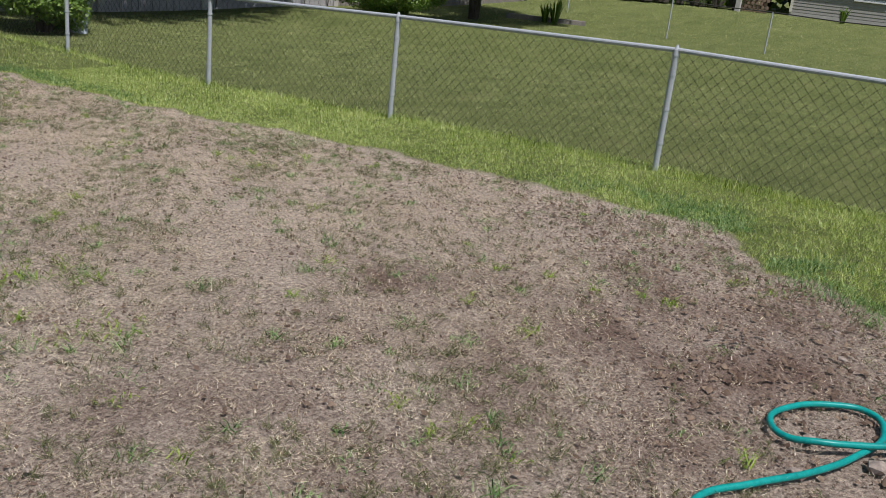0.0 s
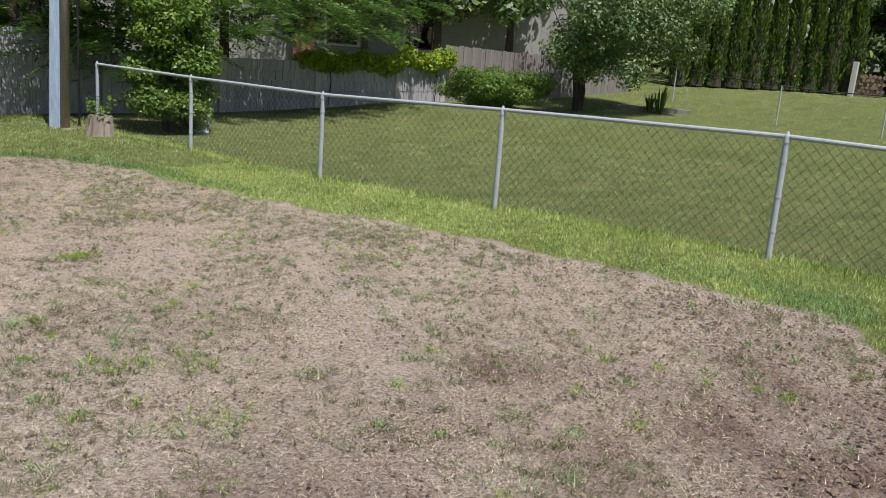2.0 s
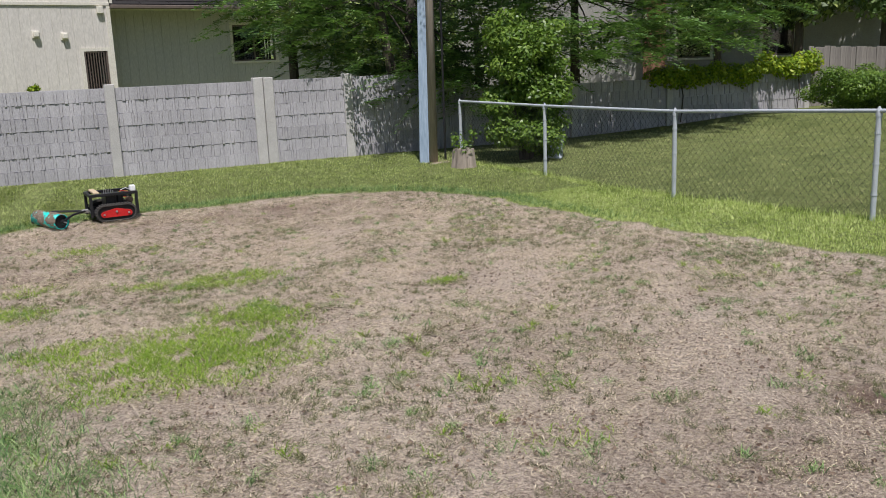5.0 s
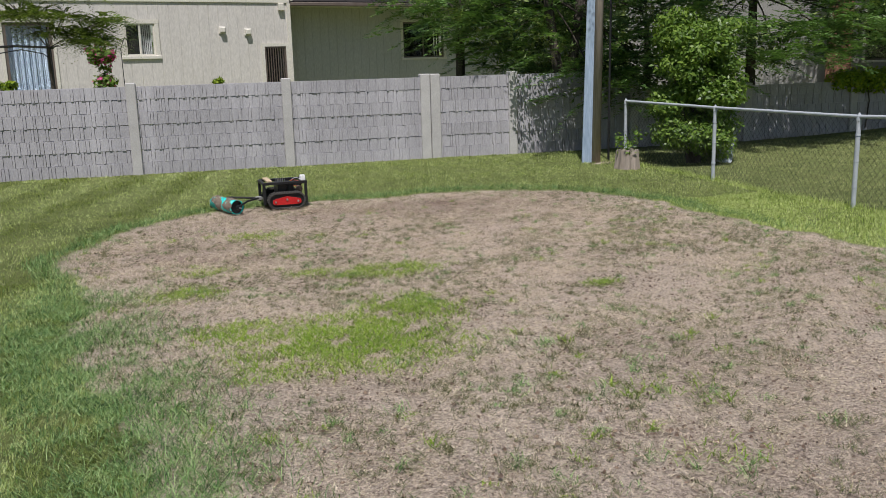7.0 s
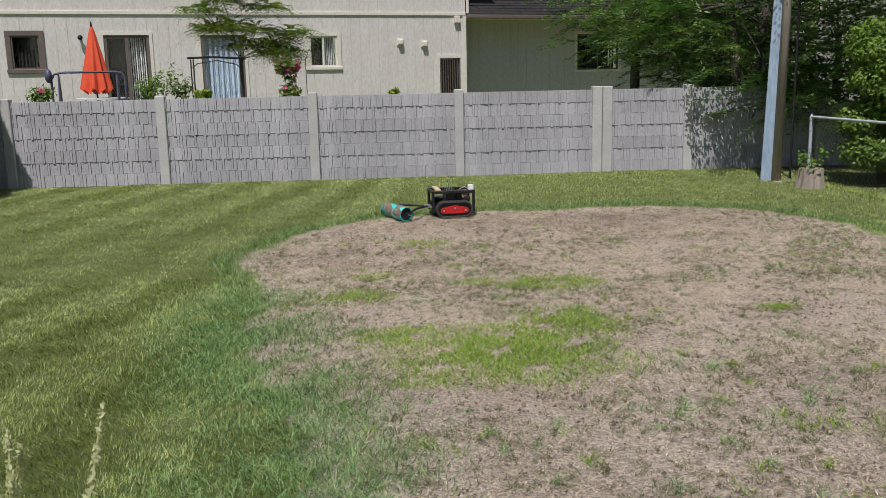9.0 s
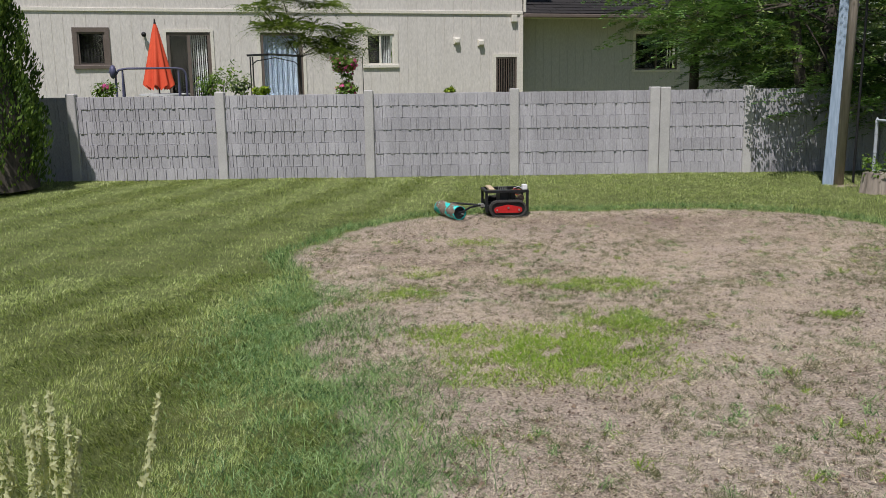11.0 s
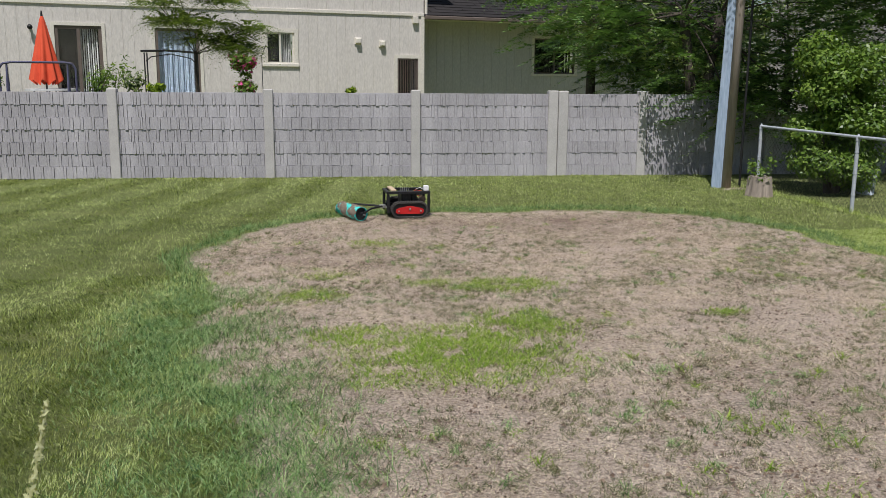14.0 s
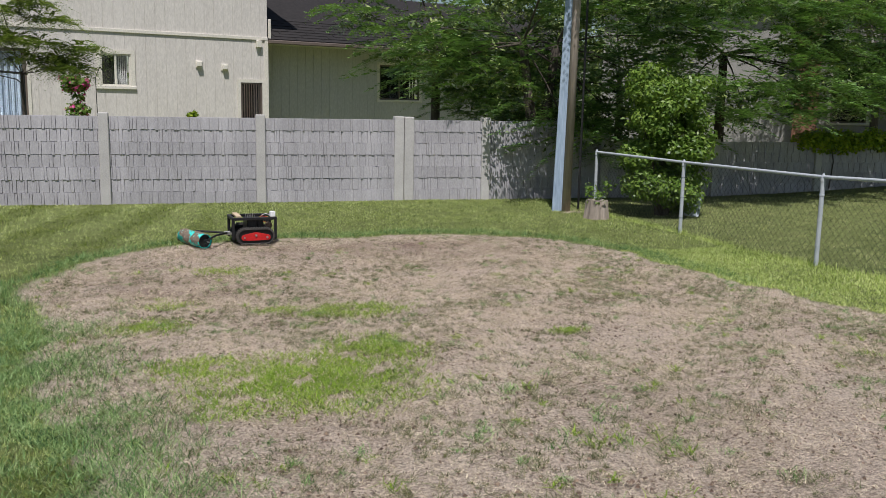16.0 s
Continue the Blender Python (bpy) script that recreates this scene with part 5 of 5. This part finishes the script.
def turf():
    def stripe(x, y):
        return np.sin((x - 0.28 * y) * 2 * np.pi / 1.1 + 0.5 * wave(x, y, 2.0, 3))

    def lawn(P, tag, hmul=1.0, wmul=1.0, simple=True, mat=LAWN):
        x, y = P.T
        r = np.hypot(x, y)
        s = (0.75 * stripe(x, y) + 0.45 * wave(x, y, 0.8, 21) + 0.3 * wave(x, y, 0.35, 22)) * (x < 1.5)
        lay = 1 / (1 + np.exp(-5 * s))
        head = np.where(rng.uniform(0, 1, len(P)) < lay, 1.3, -1.85) + rng.normal(0, 0.7, len(P))
        clump = np.clip(1 + 0.5 * wave(x, y, 0.03, 51) + 0.35 * wave(x, y, 0.08, 52), 0.3, 2)
        h = hmul * (0.033 + 0.008 * wave(x, y, 0.5, 6)) * rng.uniform(0.5, 1.4, len(P)) * (1 - 0.14 * s) * clump
        w = wmul * (0.0014 + 0.0005 * r)
        blades("lawn_grass", P, h, w * rng.uniform(0.6, 1.4, len(P)), rng.uniform(0.1, 1.0, len(P)) + 0.45 * np.abs(s), mat, tag, head, simple)

    out = lambda x, y: (bare(x, y) < 0.02) * (0.55 + 0.45 * (rng.uniform(0, 1, len(x)) < 0.8 + 0.3 * wave(x, y, 0.7, 8)))
    def deep(x, y):
        v = 0 * x
        for cx, cy, rx, ry, k in ((-1.35, 5.5, 0.55, 1.1, 1.0), (-2.2, 6.6, 0.7, 0.9, 0.8), (-1.15, 4.1, 0.35, 0.6, 0.8), (-1.9, 4.0, 0.5, 0.4, 0.6), (-3.0, 5.3, 0.5, 0.8, 0.6)):
            v = np.maximum(v, k * np.exp(-((x - cx) / rx) ** 2 - ((y - cy) / ry) ** 2))
        return v * (0.85 + 0.45 * wave(x, y, 0.3, 71))

    P = scatter(690000, -4.2, 0.4, 2.2, 8.5, lambda x, y: out(x, y) * np.clip((4.0 / np.hypot(x, y)) ** 1.3, 0, 1))
    dark = rng.uniform(0, 1, len(P)) < deep(*P.T)
    lawn(P[~dark], "mown green lawn with pale mowing stripes")
    lawn(P[dark], "deep olive patches in the mown lawn", mat=DEEPLAWN)
    lawn(scatter(230000, -9, 0.4, 8.5, 17.2, out), "mown green lawn running up to the wall", 1.0, 0.92)
    lawn(scatter(190000, 0.4, 8.2, 9, 17.0, out), "mown green lawn between dirt and wall", 1.0, 0.9)
    lawn(scatter(300000, 5.2, 7.95, -0.6, 10, out), "mown lawn strip along the fence", 1.05, 1.0, mat=SUNLAWN)
    P = scatter(230000, 7.95, 15, -1.5, 17.5, lambda x, y: (y < 16.2 - 0.07 * x) * 0.95)
    brown = rng.uniform(0, 1, len(P)) < np.clip(0.12 + 0.55 * wave(P[:, 0] + P[:, 1], P[:, 1] - P[:, 0], 0.45, 81) + 0.3 * wave(*P.T, 0.2, 82), 0, 0.75)
    lawn(P[~brown], "mown lawn of the neighbouring garden", 0.9, 0.86, mat=DULL)
    lawn(P[brown], "browned streaks in the neighbouring lawn", 0.8, 0.86, mat=DRYGREEN)
    lawn(scatter(110000, 15, 36, -2, 24, lambda x, y: (np.hypot(x, y) < 37) * (y < 16 - 0.07 * x + 0.5 * np.maximum(0, x - 18))), "distant mown lawn of the neighbouring garden", 1.0, 1.1, mat=DULL)
    # long lush fringe round the bare patch
    edge = lambda x, y: np.exp(-((bare(x, y) + 0.10) / 0.13) ** 2) * (0.12 + 0.5 * (wave(x, y, 0.35, 4) > 0.05)) * (1 - 0.55 * sstep(x, 5.5, 6.2))
    P = scatter(120000, -1.6, 7, 0.0, 12.9, edge)
    blades("fringe_grass", P, rng.uniform(0.035, 0.08, len(P)), rng.uniform(0.003, 0.006, len(P)), rng.uniform(0.5, 2.0, len(P)), LUSH, "long lush grass fringe round the dirt")
    left = lambda x, y: np.exp(-((bare(x, y) + 0.1) / 0.45) ** 2) * sstep(y, 8.6, 6.5) * (0.2 + 0.8 * (wave(x, y, 0.4, 9) + 0.6 * wave(x, y, 0.17, 10) > -0.25))
    P = scatter(135000, -1.7, 1.2, 2.4, 8.6, left)
    blades("fringe_grass", P, rng.uniform(0.03, 0.075, len(P)), rng.uniform(0.0025, 0.005, len(P)), rng.uniform(0.6, 2.2, len(P)), LUSH, "thick blue-green grass beside the dirt")

    # taller far rim; its dark green also paints the lip's shadow
    rim = lambda x, y: np.exp(-((bare(x, y) + 0.16) / 0.13) ** 2) * sstep(y, 6.5, 9.5)
    P = scatter(150000, -1.6, 7.4, 6.5, 12.9, rim)
    blades("fringe_grass", P, rng.uniform(0.05, 0.11, len(P)), rng.uniform(0.004, 0.009, len(P)), rng.uniform(0.2, 1.2, len(P)), LUSH, "taller rim of the lawn, dark green for its shadowed lip", None, True)
    foot = lambda x, y: np.exp(-((x - fence_x(y)) / 0.06) ** 2) * (0.5 + 0.5 * (wave(x, y, 0.3, 61) > -0.3))
    P = scatter(90000, 7.3, 8.4, -0.6, 13.8, foot)
    blades("fence_grass", P, rng.uniform(0.04, 0.13, len(P)), rng.uniform(0.004, 0.008, len(P)), rng.uniform(0.1, 0.9, len(P)), SUNLAWN, "uncut grass standing along the fence foot", None, True)
    near = lambda x, y: np.exp(-((bare(x, y) + 0.22) / 0.3) ** 2) * sstep(y, 3.2, 2.0) * (wave(x, y, 0.4, 62) > -0.1)
    P = scatter(60000, 5.0, 7.2, -0.4, 3.4, near)
    blades("fringe_grass", P, rng.uniform(0.03, 0.07, len(P)), rng.uniform(0.003, 0.006, len(P)), rng.uniform(0.4, 1.6, len(P)), LUSH, "long blue-green grass at the dirt edge")

    # inside the patch
    spots = ((1.15, 5.35, 0.62, 0.62, 1.0), (1.8, 6.1, 0.35, 0.4, 0.8), (0.55, 5.9, 0.35, 0.3, 0.7), (2.0, 7.55, 0.5, 0.28, 0.75), (1.4, 7.7, 0.25, 0.2, 0.5), (0.25, 7.35, 0.3, 0.3, 0.6), (3.4, 6.16, 0.15, 0.1, 0.9), (1.15, 9.95, 0.3, 0.25, 0.5), (2.24, 2.98, 0.3, 0.25, 0.22), (2.5, 3.75, 0.3, 0.2, 0.3), (0.5, 8.2, 0.3, 0.25, 0.35), (0.6, 4.9, 0.25, 0.25, 0.5))

    def weedy(x, y):
        v = 0 * x
        for cx, cy, rx, ry, s in spots:
            v = np.maximum(v, s * np.exp(-((x - cx) / rx) ** 2 - ((y - cy) / ry) ** 2))
        return v * (wave(x, y, 0.13, 7) > -0.35) * (bare(x, y) > -0.2)

    P = scatter(330000, -0.6, 4, 2.4, 10.6, lambda x, y: 0.95 * np.clip(weedy(x, y) * 1.3 - 0.12, 0, 1))
    blades("weed_grass", P, rng.uniform(0.018, 0.05, len(P)), rng.uniform(0.003, 0.007, len(P)), rng.uniform(0.7, 2.4, len(P)), WEED, "bright green weedy grass regrowing in dirt")

    def tufts(n, per, keep, hlo, hhi, spread, mat, label, name, wid=0.006, simple=True, lean=(0.6, 2.6)):
        C = scatter(n, -0.8, 6.4, 0.1, 12.2, keep)
        P = np.repeat(C, per, 0) + rng.normal(0, 1, (len(C) * per, 2)) * np.repeat(rng.uniform(0.4, 1.3, len(C)) * spread, per)[:, None]
        hh = np.repeat(rng.uniform(hlo, hhi, len(C)), per) * rng.uniform(0.5, 1.2, len(P))
        blades(name, P, hh, wid * rng.uniform(0.6, 1.3, len(P)), rng.uniform(*lean, len(P)), mat, label, None, simple)

    inside = lambda x, y: (bare(x, y) > 0.05) * 1.0
    green = lambda x, y: inside(x, y) * np.clip(0.45 + 0.5 * wave(x, y, 0.9, 11) + 0.4 * wave(x, y, 0.35, 12), 0.05, 1) * (1 - 0.7 * sstep(y, 9, 11)) * (1 - 0.75 * sstep(x - y, 0.8, 3.2))
    tufts(19000, 18, green, 0.018, 0.045, 0.018, DRYGREEN, "sparse half-dry grass tufts in the dirt", "sparse_grass", 0.0035, True, (0.3, 1.7))
    tufts(5200, 26, lambda x, y: green(x, y) * (wave(x, y, 0.22, 31) > 0.05), 0.02, 0.045, 0.035, DRYGREEN, "mats of thin dull grass in the dirt", "sparse_grass", 0.0035, True, (0.5, 2.0))
    tufts(1500, 26, green, 0.02, 0.055, 0.03, LUSH, "scattered dark green grass tufts", "sparse_grass", 0.0045, False)
    tufts(420, 22, green, 0.02, 0.06, 0.03, WEED, "scattered bright green grass tufts", "sparse_grass", 0.005, False)
    near_edge = lambda x, y: inside(x, y) * np.exp(-(bare(x, y) / 0.5) ** 2) * 0.9
    tufts(3600, 20, near_edge, 0.02, 0.05, 0.035, DRYGREEN, "thin grass thinning out into the dirt", "sparse_grass", 0.006)
    tufts(9500, 8, lambda x, y: inside(x, y) * (1 - 0.6 * sstep(x - 1.2 * y, 1.6, 3.4)), 0.012, 0.03, 0.03, STRAW, "dead cropped grass stubble in the dirt", "dry_stubble", 0.003)
    right = lambda x, y: inside(x, y) * sstep(x, 4.6, 6.1) * sstep(y, 12, 9) * (0.25 + 0.75 * (wave(x, y, 0.45, 41) > -0.1))
    tufts(3600, 20, right, 0.015, 0.04, 0.035, LUSH, "thin pale grass creeping into the dirt", "sparse_grass", 0.004, True, (0.6, 2.2))
    # straw litter and dark rotted bits, lying flat or cocked up
    def litter(n, keep, lo, hi, lift, mat, name, label, category):
        P = scatter(n, -0.8, 6.5, -0.5, 12.2, keep)
        n = len(P)
        r = np.hypot(P[:, 0], P[:, 1])
        a, ln = rng.uniform(0, 2 * np.pi, n), (lo + (hi - lo) * rng.beta(1.2, 2.6, n)) * (0.8 + 0.05 * r)
        d = np.stack([np.cos(a), np.sin(a), rng.normal(0.05, 0.22, n)], 1) * ln[:, None]
        s = np.stack([-np.sin(a), np.cos(a), 0 * a], 1) * (rng.uniform(0.0005, 0.0015, n) * (0.7 + 0.15 * r))[:, None]
        B = np.column_stack([P, ground_z(P[:, 0], P[:, 1]) + rng.uniform(-0.008, lift, n)])
        V = np.stack([B - s, B + s, B + d + [0, 0, 0.004]], 1).reshape(-1, 3)
        tagged(raw(name, V, np.arange(3 * n).reshape(n, 3), mat), label, category, kind="stuff")

    litter(540000, lambda x, y: inside(x, y) * np.clip(0.55 + 0.5 * wave(x, y, 0.5, 14) + 0.35 * wave(x, y, 0.17, 15), 0.12, 1) * (1 - 0.7 * sstep(x - 1.2 * y, 1.6, 3.4)) * (1 - 0.35 * sstep(y, 8, 11)), 0.006, 0.06, 0.009, STRAW, "straw_litter", "dry straw and dead grass littering the dirt", "straw")
    litter(210000, lambda x, y: inside(x, y) * np.clip(0.45 + 0.5 * wave(x, y, 0.3, 24) + 0.4 * wave(x, y, 0.12, 25), 0.1, 1), 0.006, 0.035, 0.016, THATCH, "thatch_litter", "dark rotted thatch scattered over the dirt", "thatch")
    # crumbs of soil
    P = scatter(110000, -0.8, 6.5, -0.5, 12.0, lambda x, y: inside(x, y) * np.clip(0.22 + 0.4 * sstep(x - 1.1 * y, 0.6, 3.2) + 0.4 * wave(x, y, 0.4, 17), 0.08, 1))
    n = len(P)
    s = np.minimum(rng.gamma(1.6, 0.0022, n) + 0.003, 0.014) * (1 + 0.35 * sstep(P[:, 0] - 1.1 * P[:, 1], 1.8, 3.4))
    o = np.array([(1, 0, 0), (0, 1, 0), (-1, 0, 0), (0, -1, 0), (0.1, 0.1, 0.8)])
    V = np.column_stack([P, ground_z(P[:, 0], P[:, 1]) - 0.004])[:, None] + o[None] * s[:, None, None] * rng.uniform(0.5, 1.4, (n, 5, 1)) + rng.normal(0, 0.25, (n, 5, 3)) * s[:, None, None]
    i = (5 * np.arange(n))[:, None]
    F = np.concatenate([i + [0, 1, 4], i + [1, 2, 4], i + [2, 3, 4], i + [3, 0, 4]])
    tagged(raw("soil_crumbs", V.reshape(-1, 3), F, CRUMB), "loose crumbs and clods of brown soil", "soil", kind="stuff")


turf()


def seed_grass():
    g = random.Random(21)
    th = empty("seeding_grass", -0.80, 2.06, 0.0, 0, "tall pale grass stalks gone to seed", "grass plant")
    for k, (dx, dy, h, lx) in enumerate(((-0.06, 0, 0.90, -0.06), (-0.02, 0.04, 0.88, -0.03), (0.02, 0, 0.93, 0.01), (0.03, 0.03, 0.82, 0.05), (-0.10, 0.02, 0.84, -0.14), (0.17, 0.05, 0.90, 0.10), (-0.01, -0.03, 0.78, 0.09), (0.0, 0.02, 0.90, -0.01), (-0.04, -0.02, 0.85, 0.03), (0.05, -0.01, 0.87, 0.02), (-0.07, 0.03, 0.80, -0.02))):
        tip = Vector((dx + lx, dy, h))
        st = part("stalk", tube(bmesh.new(), [(dx, dy, -0.05), (dx + lx * 0.2, dy, h * 0.6), tip], 0.0028, 5), SEED, th)
        P, N = [], []
        for j in range(150):
            t = g.random()
            q = Vector((dx + lx * 0.2, dy, h * 0.6)).lerp(tip, 0.35 + 0.65 * t)
            rad = 0.014 * (1 - 0.7 * t)
            a = g.uniform(0, 6.28)
            P.append((q.x + rad * math.cos(a), q.y + rad * math.sin(a), q.z))
            N.append((math.cos(a), math.sin(a), 0.2))
        V, F = leaf_arrays(np.array(P), np.array(N), 0.0105, 0.4, 0.2)
        raw("seed_head", V, F, SEED, st)
    for a, l, h in ((0.2, 0.34, 0.62), (2.7, 0.36, 0.66), (1.2, 0.2, 0.9), (-0.3, 0.3, 0.35)):
        bm = bmesh.new()
        d, s = Vector((math.cos(a), 0.3 * math.sin(a), 0)), Vector((0, 0.3, 1)) * 0.004
        pts = [Vector((0, 0, 0)), d * l * 0.25 + Vector((0, 0, h * 0.7)), d * l * 0.65 + Vector((0, 0, h)), d * l + Vector((0, 0, h * 0.97))]
        vs = [[bm.verts.new(p + q * s * (1 - 0.25 * i)) for q in (-1, 1)] for i, p in enumerate(pts)]
        for u, v in zip(vs, vs[1:]):
            bm.faces.new((u[0], u[1], v[1], v[0]))
        part("leaf", bm, SHRUB, th)


seed_grass()
